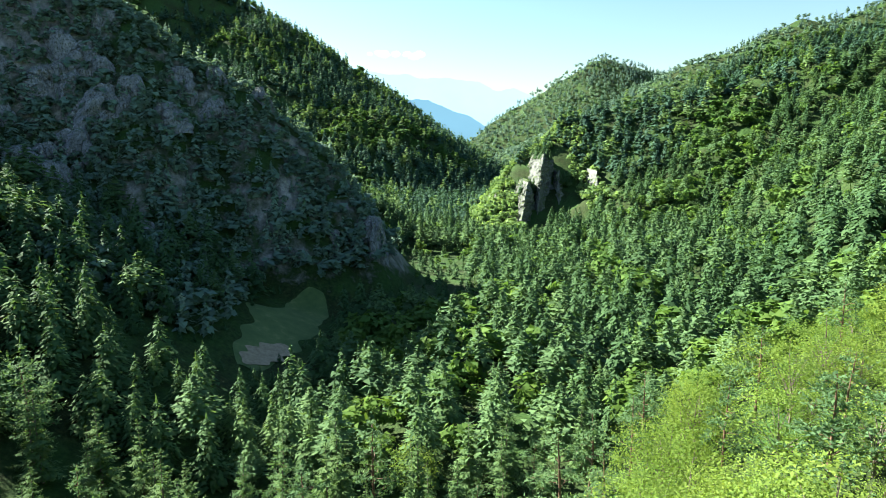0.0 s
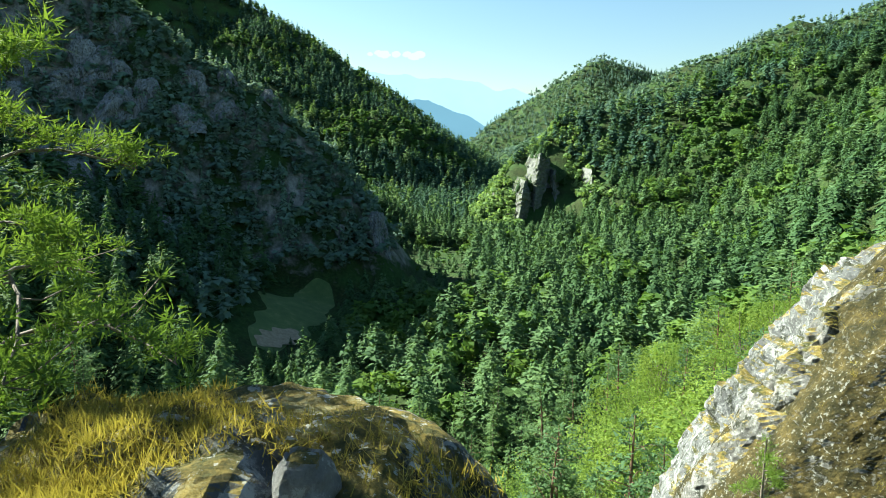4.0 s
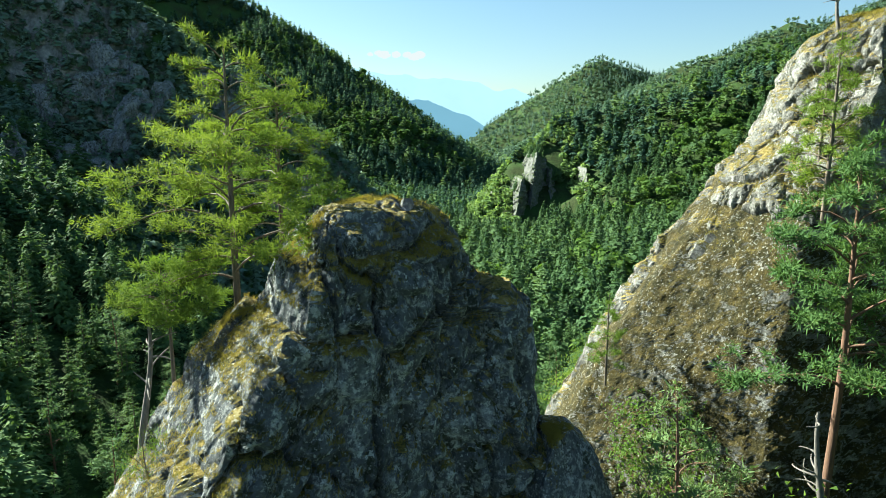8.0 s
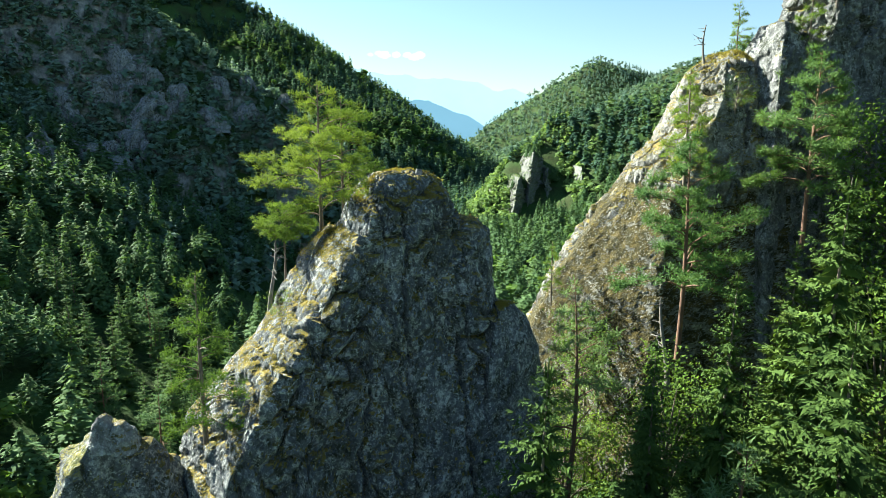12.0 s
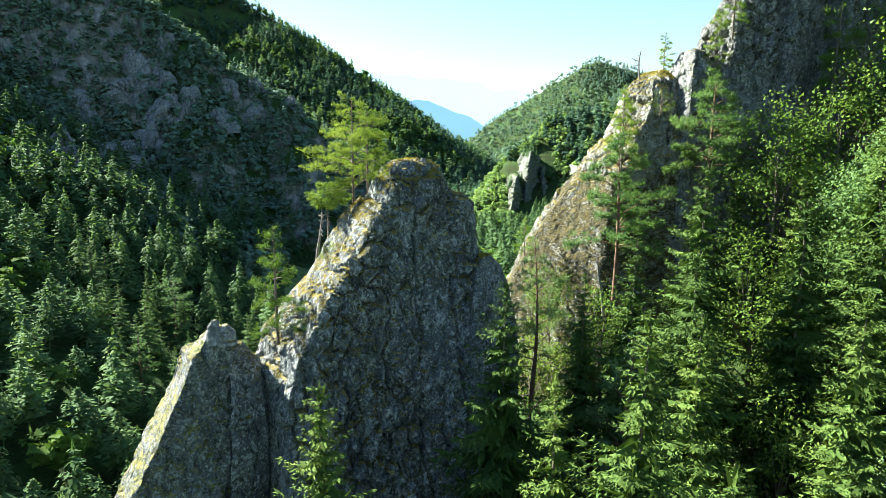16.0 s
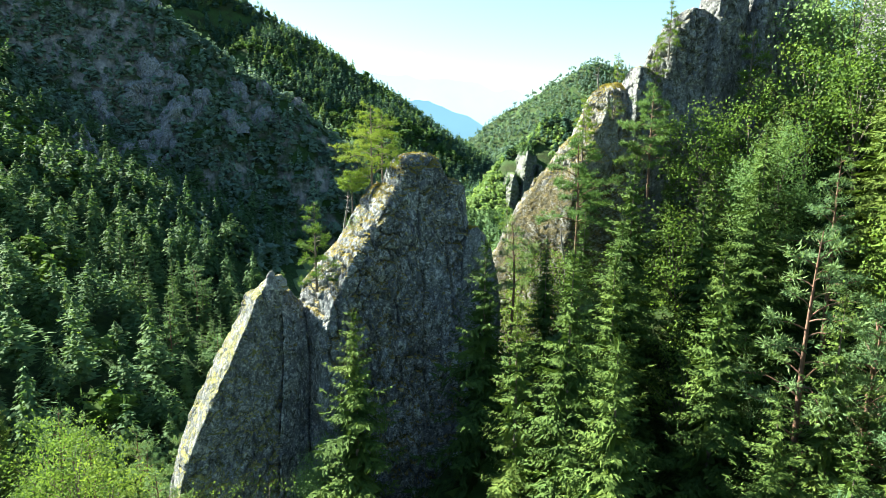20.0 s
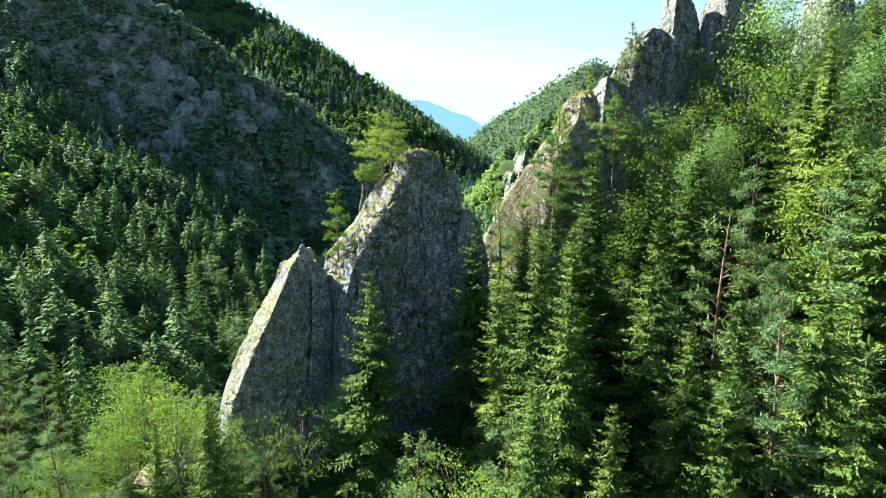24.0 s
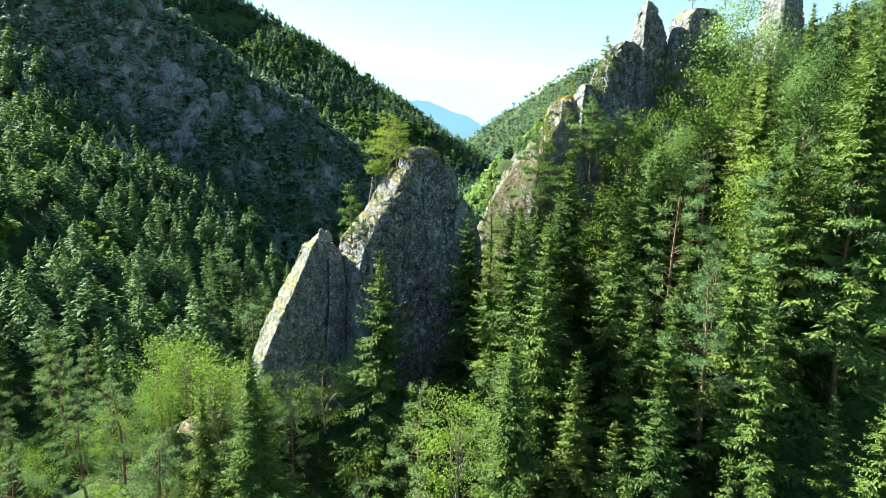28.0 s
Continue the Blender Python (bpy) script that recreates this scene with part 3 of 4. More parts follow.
crag("rock_tower", "grey limestone tower with a grassy top on the rock rib", [
    ("main_face", flanked([(13.0, (27.3, 16.4), (27.8, 15), (29.2, 15.8), 17.6), (11.6, (25.4, 16.6), (26.4, 14.3), (30.8, 16.2), 18), (9.3, (24.0, 16.8), (25.5, 13.8), (31.4, 16), 18.6), (4, (22.7, 16.8), (24.7, 13.2), (31.8, 15.6), 19), (-6, (21.4, 16.8), (23.6, 12.6), (32.4, 15), 20), (-20, (20, 17), (22.4, 11.6), (33, 14), 20)]), None, 71, dict(cols=200, lines=180, depth=0.36, sunny=0.9), ROCK),
    ("lower_step", [(6.8, 21.6, 23.4, 13.6, 16.6), (5.2, 20.9, 24.2, 12.9, 17), (-2, 20, 25.6, 12, 17.4), (-9, 19.4, 26.6, 11.4, 18), (-18, 19, 28, 10.4, 19)], TURNED, 72, dict(cols=130, lines=130, depth=0.26), ROCK),
])
crag("rock_pillar", "narrow grey limestone pillar standing above the towers", [
    ("main_face", [(18.6, 30.6, 31.8, 15, 17), (17.2, 29.9, 32.9, 14.6, 17.4), (14, 29.2, 34.2, 14.2, 18), (6, 28.6, 35.2, 13.8, 18.6), (-10, 29, 36, 13, 19)], TURNED, 73, dict(cols=100, lines=120), ROCK),
])
crag("broad_rock_tower", "broad grey limestone tower with small pines on its top", [
    ("main_face", [(17.6, 37, 41.4, 15, 18), (16.4, 35.4, 42.6, 14.6, 18.6), (12, 34.6, 43.6, 14.2, 19), (4, 35.6, 44.6, 13.8, 19.5), (-8, 35, 46, 13, 20)], TURNED, 79, dict(cols=120, lines=110), ROCK),
    ("side_pinnacle", [(14.8, 34.8, 36.2, 14.2, 16), (12, 34.2, 37, 13.8, 16.6), (4, 33.6, 38, 13.2, 17.4), (-8, 33, 39, 12.6, 18)], TURNED, 80, dict(cols=70, lines=80), ROCK),
])
crag("pale_rock_tower", "pale limestone tower half hidden by spruces", [
    ("main_face", [(22, 50.5, 54, 16, 20), (18, 49.4, 55, 15.4, 20.4), (8, 48.4, 56, 15, 21), (-6, 47, 58, 14, 22)], TURNED, 83, dict(cols=110, lines=120), ROCK),
])


crag("valley_cliff", "pale sunlit limestone cliff at the toe of the forest ridge", [
    ("main_face", [(-14, 71.5, 76, 432, 470), (-20, 68.5, 79, 426, 472), (-34, 64, 83, 418, 475), (-60, 58, 89, 406, 480), (-76, 52, 94, 398, 485)], TURNED, 91, dict(cols=180, lines=150, size=2.2, depth=0.75, rough=1.5), ROCK_CLIFF),
    ("left_step", [(-31, 59, 63, 414, 450), (-38, 56, 66, 408, 452), (-56, 50, 69, 400, 455), (-76, 45, 74, 394, 460)], TURNED, 92, dict(cols=110, lines=100, size=2.2, depth=0.75, rough=1.4), ROCK_CLIFF),
    ("right_step", [(-25, 81, 86, 430, 470), (-34, 79, 89, 424, 472), (-58, 77, 94, 414, 475), (-76, 75, 98, 408, 480)], TURNED, 94, dict(cols=110, lines=100, size=2.2, depth=0.75, rough=1.4), ROCK_CLIFF),
    ("side_buttress", [(-24, 104, 107, 420, 480), (-30, 102, 110, 414, 482), (-38, 100, 112, 408, 484), (-60, 97, 116, 398, 486)], TURNED, 93, dict(cols=80, lines=80, size=3.0, depth=0.5), ROCK_CLIFF)])


# broken outcrops on the shaded hillside
rr = np.random.default_rng(95)
outcrops = [crag("hillside_outcrop", "shaded grey outcrop standing out of the wooded hillside", [
    ("main_face", [(1.0, -0.25, 0.3, -0.3, 0.6), (0.75, -0.5, 0.45, -0.5, 0.8), (0.3, -0.7, 0.7, -0.7, 1.0), (-0.4, -0.9, 0.85, -0.85, 1.2), (-1.2, -1.1, 1.0, -0.9, 1.4)], BOX, 200 + k, dict(cols=44, lines=26, size=0.3, depth=0.55, rough=0.9), ROCK_BARE_HAZED)]) for k in range(5)]
set_up = 0
while set_up < 50:
    ox, oy = rr.uniform(-185, -18), rr.uniform(170, 284)
    oz = float(land(ox, oy))
    if oz < -46 or oz > 70 or fbm(np.array([ox / 34]), np.array([oz / 22]), octaves=2, seed=78)[0] < 0.1:
        continue
    big = rr.uniform(2.5, 8.5)
    ob = outcrops[set_up] if set_up < 5 else copy_thing(outcrops[set_up % 5], pose(0, 0, 0))
    ob.matrix_basis = pose(ox, oy + 0.25 * big, oz - 0.1 * big, rr.uniform(-14, 14), rr.uniform(-14, 14), rr.uniform(-40, 40)) @ Matrix.Diagonal((big * rr.uniform(0.8, 1.5), big * 0.8, big * rr.uniform(0.8, 1.7), 1))
    tagged(ob, group="outcrops on the shaded hillside")
    set_up += 1


# ---------------------------------------------------------------- trees
def spruce_parts(rng, height, detail, radius=None):
    """Trunk, and a crown of drooping boughs hung with small sprays of needles."""
    radius = radius or height * 0.17
    bend = rng.normal(0, 0.006 * height, 2)
    zt = np.linspace(0, 1, 9)
    trunk = tube(np.stack([bend[0] * np.sin(zt * 3), bend[1] * np.sin(zt * 2.4), zt * height], -1), height * 0.012 * (1 - zt) + 0.012, 6)
    boughs = int(88 * detail**0.6)
    fine = detail > 1
    pieces = []
    lean = rng.uniform(0, 6.28)
    for i in range(boughs):
        u = min(0.985, 0.05 + 0.94 * (i + rng.uniform(0, 1.6)) / boughs)
        a = i * 2.39996 + rng.normal(0, 0.4)
        reach = radius * ((1 - u) ** 0.86 * min(1, 0.66 + 2 * u) + 0.035) * (1 + 0.13 * np.cos(a - lean))
        r = reach * rng.uniform(0.58, 1.16)
        k = max(3, int(2 + r / radius * 10 * detail**0.4))
        s = np.linspace(0.2, 1, k)
        out, lat = np.array([np.cos(a), np.sin(a), 0.0]), np.array([-np.sin(a), np.cos(a), 0.0])
        droop = rng.uniform(0.45, 0.75)
        pz = u * height + r * (0.3 * u * s - droop * s**1.5 * (1 - 0.8 * u) + 0.22 * s**4)
        p = out * (r * s)[:, None] + np.stack([np.full(k, bend[0] * np.sin(u * 3)), np.full(k, bend[1] * np.sin(u * 2.4)), pz], -1)
        size = np.clip(r * (0.14 + 0.34 * (1 - s)), 0.16, 1.15)
        for hand in (-1, 1):
            ang = rng.normal(0.95, 0.22, k)
            d = out * np.cos(ang)[:, None] + lat * (hand * np.sin(ang))[:, None]
            d[:, 2] = rng.normal(-0.35, 0.2, k) * (1 - 0.5 * u)
            for q in (0.15, 0.36, 0.56, 0.76, 0.96) if fine else (0.35, 0.85):
                way = unit(d + rng.normal(0, 0.32, (k, 3)) + [0, 0, -0.22])
                side = unit(np.cross(way, rng.normal(0, 0.2, (k, 3)) + out * 0.75 + lat * (hand * 0.25) + [0, 0, 0.6]))
                long = (size * (0.30 if fine else 0.75) + 0.11) * rng.uniform(0.7, 1.3, k)
                pieces.append((p + d * (size * q * 0.8)[:, None] + rng.normal(0, 0.04, (k, 3)), way, side, long, long * (0.36 if fine else 0.5)))
        # sprays that hang below the bough, and its tip
        way = unit(out * 0.35 + rng.normal(0, 0.25, (k, 3)) + [0, 0, -0.8 + 0.7 * u])
        long = (size * 0.55 + 0.12) * rng.uniform(0.6, 1.3, k)
        pieces.append((p, way, unit(np.cross(way, rng.normal(0, 0.35, (k, 3)) + out)), long, long * 0.4))
        tip = unit(out[None] + rng.normal(0, 0.15, (2, 3)) + [0, 0, 0.1])
        pieces.append((np.repeat(p[-1:], 2, 0), tip, unit(np.cross(tip, rng.normal(0, 1, (2, 3)) + [0, 0, 1.5])), np.full(2, 0.16 * r + 0.12), np.full(2, 0.05 * r + 0.04)))
        # shaded inner sprays
        w = unit(out[None] + rng.normal(0, 0.5, (2, 3)) + [0, 0, -0.5])
        pieces.append((np.repeat(p[:1] - out * 0.15 * r, 2, 0), w, unit(np.cross(w, rng.normal(0, 1, (2, 3)))), np.full(2, 0.62 * r), np.full(2, 0.3 * r)))
    top = np.array([bend[0] * np.sin(3), bend[1] * np.sin(2.4), height * 0.96])
    way = unit(rng.normal(0, 0.14, (5, 3)) + [0, 0, 1])
    pieces.append((np.repeat(top[None], 5, 0), way, unit(np.cross(way, rng.normal(0, 1, (5, 3)))), np.full(5, height * 0.045), np.full(5, height * 0.007)))
    return trunk, blades(*(np.concatenate(c) for c in zip(*pieces)))


def puffs(rng, centres, size, count, flat=0.45, mid=None):
    """Tufts of needles or leaves: blades that spread from each centre."""
    n = len(centres)
    c = np.repeat(centres, count, 0)
    way = unit(rng.normal(0, 1, (n * count, 3)) * [1, 1, flat] + [0, 0, 0.35])
    size = np.repeat(np.broadcast_to(size, n), count) * rng.uniform(0.6, 1.15, n * count)
    face = rng.normal(0, 1, (n * count, 3)) if mid is None else unit(c - mid) + way * 0.2 + rng.normal(0, 0.4, (n * count, 3)) + [0, 0, 0.3]
    side = unit(np.cross(way, face))
    if mid is None:
        return c + way * (size * 0.25)[:, None], way, side, size
    return c + way * (size * rng.uniform(0.0, 0.85, n * count))[:, None], unit(way + rng.normal(0, 0.5, way.shape)), side, size * 0.55


def pine_parts(rng, height, detail, start=0.3, spread=0.24, flat_top=False, tuft=0.035, needle=0.20, count=26, dense=1.0):
    """Scots pine: a bare lower trunk, bent limbs with twigs, and round tufts of needles at their ends."""
    zt = np.linspace(0, 1, 11)
    sway = rng.normal(0, 0.012 * height, 2)
    axis = np.stack([sway[0] * np.sin(zt * 4), sway[1] * np.sin(zt * 3.1), zt * height], -1)
    wood = [tube(axis, height * 0.012 * (1 - zt) ** 0.8 + 0.02, 7)]
    b, w, s, l = [], [], [], []
    limbs = int(34 * detail**0.4)
    for i in range(limbs):
        u = start + (0.985 - start) * (i + rng.uniform(0, 0.9)) / limbs
        v = (u - start) / (1 - start)
        shape = (0.75 + 0.25 * v) * min(1, (1 - v) * 6) if flat_top else min(1, 0.6 + 2.2 * v) * (1 - v) ** 0.8 + 0.10
        r = height * spread * shape * rng.uniform(0.4, 1.18)
        a = i * 2.4 + rng.normal(0, 0.6)
        t = np.linspace(0, 1, 6)
        root = np.array([np.interp(u, zt, axis[:, 0]), np.interp(u, zt, axis[:, 1]), u * height])
        lift = rng.uniform(-0.15, 0.28) + 0.45 * v
        bow = rng.normal(0, 0.16, 2)
        line = root + np.stack([np.cos(a + bow[0] * t * 2) * r * t, np.sin(a + bow[0] * t * 2) * r * t, r * (lift * t + 0.10 * np.sin(t * 4) + bow[1] * t * t)], -1)
        wood.append(tube(line, (height * 0.0042 * (1 - 0.6 * v)) * (1 - 0.8 * t) + 0.008, 4))
        k = max(2, int(r / (height * spread) * 9 * dense * detail**0.35))
        at = 1.02 - 0.66 * rng.uniform(0, 1, k) ** 1.3
        c = np.stack([np.interp(at, t, line[:, j]) for j in range(3)], -1)
        # twigs fan out sideways from the limb and turn up at their ends
        out = unit(line[-1] - line[0])
        lat = np.array([-np.sin(a), np.cos(a), 0.0])
        far = rng.normal(0, 0.24, k) * r * (1.25 - at)[:] * 1.6
        heads = c + lat * far[:, None] + out * (np.abs(far) * 0.6)[:, None]
        heads[:, 2] += np.abs(far) * 0.25 + rng.normal(0.03, 0.05, k) * r * 0.6
        for p0, p1 in zip(c[::4], heads[::4]):
            wood.append(tube(np.stack([p0, (p0 + p1) / 2 - [0, 0, 0.02 * r], p1]), np.array([0.003, 0.0022, 0.0015]) * height * 0.6, 3))
        q = puffs(rng, heads, height * tuft * rng.uniform(0.7, 1.3, k), max(5, int(count * detail**0.5)), 0.75, root * [1, 1, 0.8] + [0, 0, 0.1 * height])
        b.append(q[0]), w.append(q[1]), s.append(q[2]), l.append(q[3])
    l = np.concatenate(l)
    return merge(wood), blades(np.concatenate(b), np.concatenate(w), np.concatenate(s), l, l * needle)


def broad_parts(rng, height, detail, width=0.33):
    """Broadleaf tree: forked limbs and leaves in clumps, with gaps."""
    zt = np.linspace(0, 1, 7)
    axis = np.stack([0.03 * height * np.sin(zt * 3 + rng.random() * 6), 0.03 * height * np.sin(zt * 2 + rng.random() * 6), zt * height * 0.85], -1)
    wood = [tube(axis, height * 0.014 * (1 - zt) + 0.02, 6)]
    clumps = int(75 * detail**0.4)
    d = unit(rng.normal(0, 1, (clumps, 3)))
    rad = rng.uniform(0.45, 1.05, clumps) ** 0.6
    c = d * rad[:, None] * [height * width, height * width, height * 0.42] + [0, 0, height * 0.58]
    c *= 1 + 0.14 * vnoise(c[:, 0] / height * 6, c[:, 1] / height * 6, c[:, 2] / height * 6, 4)[:, None]
    for p in c[:: max(1, clumps // 14)]:
        t = np.linspace(0, 1, 5)[:, None]
        root = axis[min(6, max(1, int(p[2] / height * 5)))] * [1, 1, 0.75]
        wood.append(tube(root * (1 - t) + p * t + np.sin(t * 3) * [0, 0, 0.04 * height], height * 0.005 * (1 - t[:, 0]) + 0.008, 4))
    count = max(8, int(60 * detail**0.6))
    cc = np.repeat(c, count, 0) + rng.normal(0, 1, (clumps * count, 3)) * height * [0.062, 0.062, 0.042]
    way = unit(rng.normal(0, 1, cc.shape) + [0, 0, -0.25])
    face = unit(cc - [0, 0, height * 0.4]) + 0.8 * unit(cc - np.repeat(c, count, 0)) + rng.normal(0, 0.35, cc.shape)
    side = unit(np.cross(way, face))
    size = height * 0.0195 * rng.uniform(0.6, 1.25, len(cc)) / max(0.5, detail) ** 0.25
    return merge(wood), blades(cc, way, side, size, size * 0.62)


def tree_kind(name, label, parts, crown_mat, wood_mat, category="tree"):
    thing = tagged(new(name), label, category)
    part_np("trunk", *parts[0], wood_mat, thing, smooth=True)
    part_np("crown", *parts[1], crown_mat, thing)
    return thing


placed = {}


def plant(kinds, x, y, height, turn, base=None, lean=0.0):
    """Sets one tree of a unit-height kind on the ground."""
    z = float(land(x, y)) - 0.3 if base is None else base
    proto = kinds
    m = pose(x, y, z, lean, 0, turn) @ Matrix.Scale(height, 4)
    if proto.name not in placed:
        placed[proto.name] = True
        proto.matrix_basis = m
        return proto
    ob = copy_thing(proto, pose(0, 0, 0))
    ob.matrix_basis = m
    return ob


def unit_tree(parts, height):
    return tuple((v / height, f) for v, f in parts)


rng = np.random.default_rng(7)


def kinds_of(n, seed, name, label, builder, tall, leaf, wood_mat):
    made = [tree_kind(name, label, unit_tree(builder(np.random.default_rng(seed + i), tall), tall), leaf, wood_mat) for i in range(n)]
    for ob in made:
        tagged(ob, group=name.replace("_", " ") + "s on the near slope")
    return made


HERO_SPRUCE = kinds_of(3, 100, "spruce_tree", "tall full green spruce with drooping branches on the slope", lambda r, t: spruce_parts(r, t, 3.0, 6.4), 26, SPRUCE, BARK)
MID_SPRUCE = kinds_of(3, 120, "spruce_tree", "slender green spruce among others on the slope", lambda r, t: spruce_parts(r, t, 1.7, 5.0), 23, SPRUCE, BARK)
MID_PINE = kinds_of(3, 140, "pine_tree", "straight grey-green pine with a narrow crown", lambda r, t: pine_parts(r, t, 0.8, 0.2, 0.25, False, 0.030, 0.26, 24, 3.4), 18, PINE_FAR, BARK_RED)
MID_BROAD = kinds_of(3, 180, "broadleaf_tree", "bright green leafy tree between the conifers", lambda r, t: broad_parts(r, t, 0.7), 13, LEAF, BARK)
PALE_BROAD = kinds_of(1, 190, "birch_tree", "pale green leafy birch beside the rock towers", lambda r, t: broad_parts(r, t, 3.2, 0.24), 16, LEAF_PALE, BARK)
BUSH = kinds_of(2, 195, "bush", "low light green leafy bush on the slope", lambda r, t: broad_parts(r, t, 0.32, 0.5), 4, LEAF, BARK)
SUMMIT_PINE = kinds_of(1, 163, "summit_pine", "sunlit open-crowned pine growing on the rock spire", lambda r, t: pine_parts(r, t, 0.85, 0.26, 0.40, False, 0.030, 0.17, 60, 4.2), 9.4, PINE, BARK)
UMBRELLA_PINE = kinds_of(1, 167, "umbrella_pine", "small flat-topped pine on the rock shoulder", lambda r, t: pine_parts(r, t, 0.8, 0.62, 0.44, True, 0.058, 0.17, 50, 3.0), 4.2, PINE, BARK)
RED_PINE = kinds_of(1, 171, "red_pine", "pine with a bare reddish trunk in front of the slab", lambda r, t: pine_parts(r, t, 0.9, 0.30, 0.32, False, 0.032, 0.22, 46, 4.6), 12, PINE_GREEN, BARK_RED)
THIN_PINE = kinds_of(2, 175, "young_pine", "thin sparse young pine rooted in the rock", lambda r, t: pine_parts(r, t, 0.7, 0.2, 0.24, False, 0.040, 0.18, 36, 2.6), 7, PINE, BARK)


def crag_foot(x, y):
    """Where the crags themselves stand."""
    return ((x > -23) & (x < 9) & (y > -6.5) & (y < 12)) | ((x > 3) & (x < 60) & (y > 9) & (y < 26))


def canopy(x, y):
    """How high the tree tops reach on the near slope."""
    d = 80.0 + y
    q = x / d
    return d * np.interp(q, [-0.9, -0.5, -0.30, -0.2, 0.01, 0.03, 0.09, 0.21, 0.30, 0.39, 0.48, 0.57, 0.8], [-0.16, -0.27, -0.36, -0.40, -0.40, -0.20, -0.12, -0.09, 0.01, 0.06, 0.12, 0.2, 0.25])


# single trees: kind, x, y, height of the tip, height of the tree
SINGLE = [
    (HERO_SPRUCE, -6.3, -9.5, -13.0, 27), (HERO_SPRUCE, 4.5, -5.0, -8.4, 27), (HERO_SPRUCE, 9.2, -16, -7.2, 27), (HERO_SPRUCE, 7.0, -25.5, -18, 22), (HERO_SPRUCE, 20, -21, -14.6, 22),
    (HERO_SPRUCE, 32, -24, 0.9, 28), (HERO_SPRUCE, 15, -6, -6.6, 24), (HERO_SPRUCE, 22, -4, -4, 25), (HERO_SPRUCE, 28, -2, 1, 25), (HERO_SPRUCE, 38, -6, 10, 28), (HERO_SPRUCE, 44, -14, 12, 28),
    (MID_PINE, 30, -14.5, -11, 20), (HERO_SPRUCE, 24, 8.6, -3.5, 15), (HERO_SPRUCE, 50, 2, 16, 26), (MID_SPRUCE, 15, 9.4, -13.6, 8), (MID_BROAD, 10.4, 13.5, -11.5, 7), (MID_PINE, 35, 11.8, 7.5, 12),
    (PALE_BROAD, 42, 11, 17, 22), (PALE_BROAD, 47, 10, 14, 20), (MID_BROAD, 28, 8, 0.6, 13), (SUMMIT_PINE, -5.9, 5.8, 2.5, 9.4), (SUMMIT_PINE, -5.1, 8.4, 1.95, 7.0), (UMBRELLA_PINE, -7.8, 5.2, -4.0, 4.2), (RED_PINE, 14.6, 8.6, -0.4, 13.0), (MID_PINE, 7.7, 6.0, -8.0, 13), (MID_SPRUCE, 10.2, 0, -9.2, 15), (MID_SPRUCE, 13.4, -0.5, -6.0, 17), (HERO_SPRUCE, 17.4, -1.5, -1.8, 26), (MID_SPRUCE, 18.8, 4.5, -5.5, 16), (MID_BROAD, 12.6, 3.2, -11.0, 9), (MID_BROAD, 8.5, 9, -15.5, 10), (BUSH, 6.4, 11, -18, 6.5), (BUSH, 10.2, 12.2, -18.5, 6.5), (BUSH, 8.2, 13, -19, 6), (BUSH, 11.6, 14.5, -18, 5.5),
    (THIN_PINE, 15.9, 12.6, 3.8, 7.4), (THIN_PINE, -10.4, -0.4, -6.0, 9), (THIN_PINE, 8.4, 16.4, -7.6, 4.6), (THIN_PINE, 20.4, 16.5, 8.6, 3.6), (THIN_PINE, 37.6, 16, 21.6, 4.0), (THIN_PINE, 42.6, 16.4, 21.4, 3.6),
    (RED_PINE, 22.2, 9.8, 4.6, 11.5), (THIN_PINE, 16.6, 14.4, 3.4, 5.2), (THIN_PINE, 23.8, 14.0, 9.6, 5.4), (THIN_PINE, 33.2, 12.4, 10.4, 11), (MID_BROAD, 26.6, 8.2, 2.2, 11), (MID_BROAD, 31.5, 8, 3.5, 12), (MID_BROAD, 37, 8, 8, 13), (MID_SPRUCE, 26, 3, -3, 17), (MID_SPRUCE, 33, 5, 3.4, 18), (MID_BROAD, 22.6, 2.5, -7.5, 12),
    (MID_PINE, 33.8, -22, 0.4, 22), (MID_PINE, 29.2, -16, -10.6, 18), (HERO_SPRUCE, 6.8, -30, -16.6, 20), (MID_BROAD, 1.8, -38, -18.6, 9), (HERO_SPRUCE, -17.6, -22, -20.2, 18), (HERO_SPRUCE, 37, -26, 9.5, 30), (HERO_SPRUCE, 41, -21, 12, 30), (BUSH, 19.3, 13.6, 3.6, 2.4), (BUSH, -7.4, 2.3, -7.5, 1.5),
    (THIN_PINE, 24.6, 12.8, 13.5, 6), (BUSH, -6.6, 2.6, -7.3, 1.6), (BUSH, 1.5, -27, -22.5, 7), (BUSH, -13, -10, -27, 8), (BUSH, -17, -9, -28, 7), (MID_BROAD, -31, -4, -25, 12), (MID_BROAD, -26, -8, -26, 11),
    (MID_BROAD, -36, 0, -27, 12), (HERO_SPRUCE, -18.5, -19, -21.5, 17), (MID_BROAD, 40, 4, 8, 14), (PALE_BROAD, 46, -2, 9, 16), (MID_BROAD, 36, -12, -2, 14), (MID_BROAD, 52, -10, 8, 16), (MID_PINE, 36, -27, -4, 20), (MID_PINE, 24, -27, -11, 18), (PALE_BROAD, 31, 2, 0, 14), (PALE_BROAD, -9.5, -7.5, -25, 8)]
for kinds, x, y, tip, tall in SINGLE:
    plant(kinds[rng.integers(len(kinds))], x, y, tall, rng.uniform(0, 360), tip - tall)
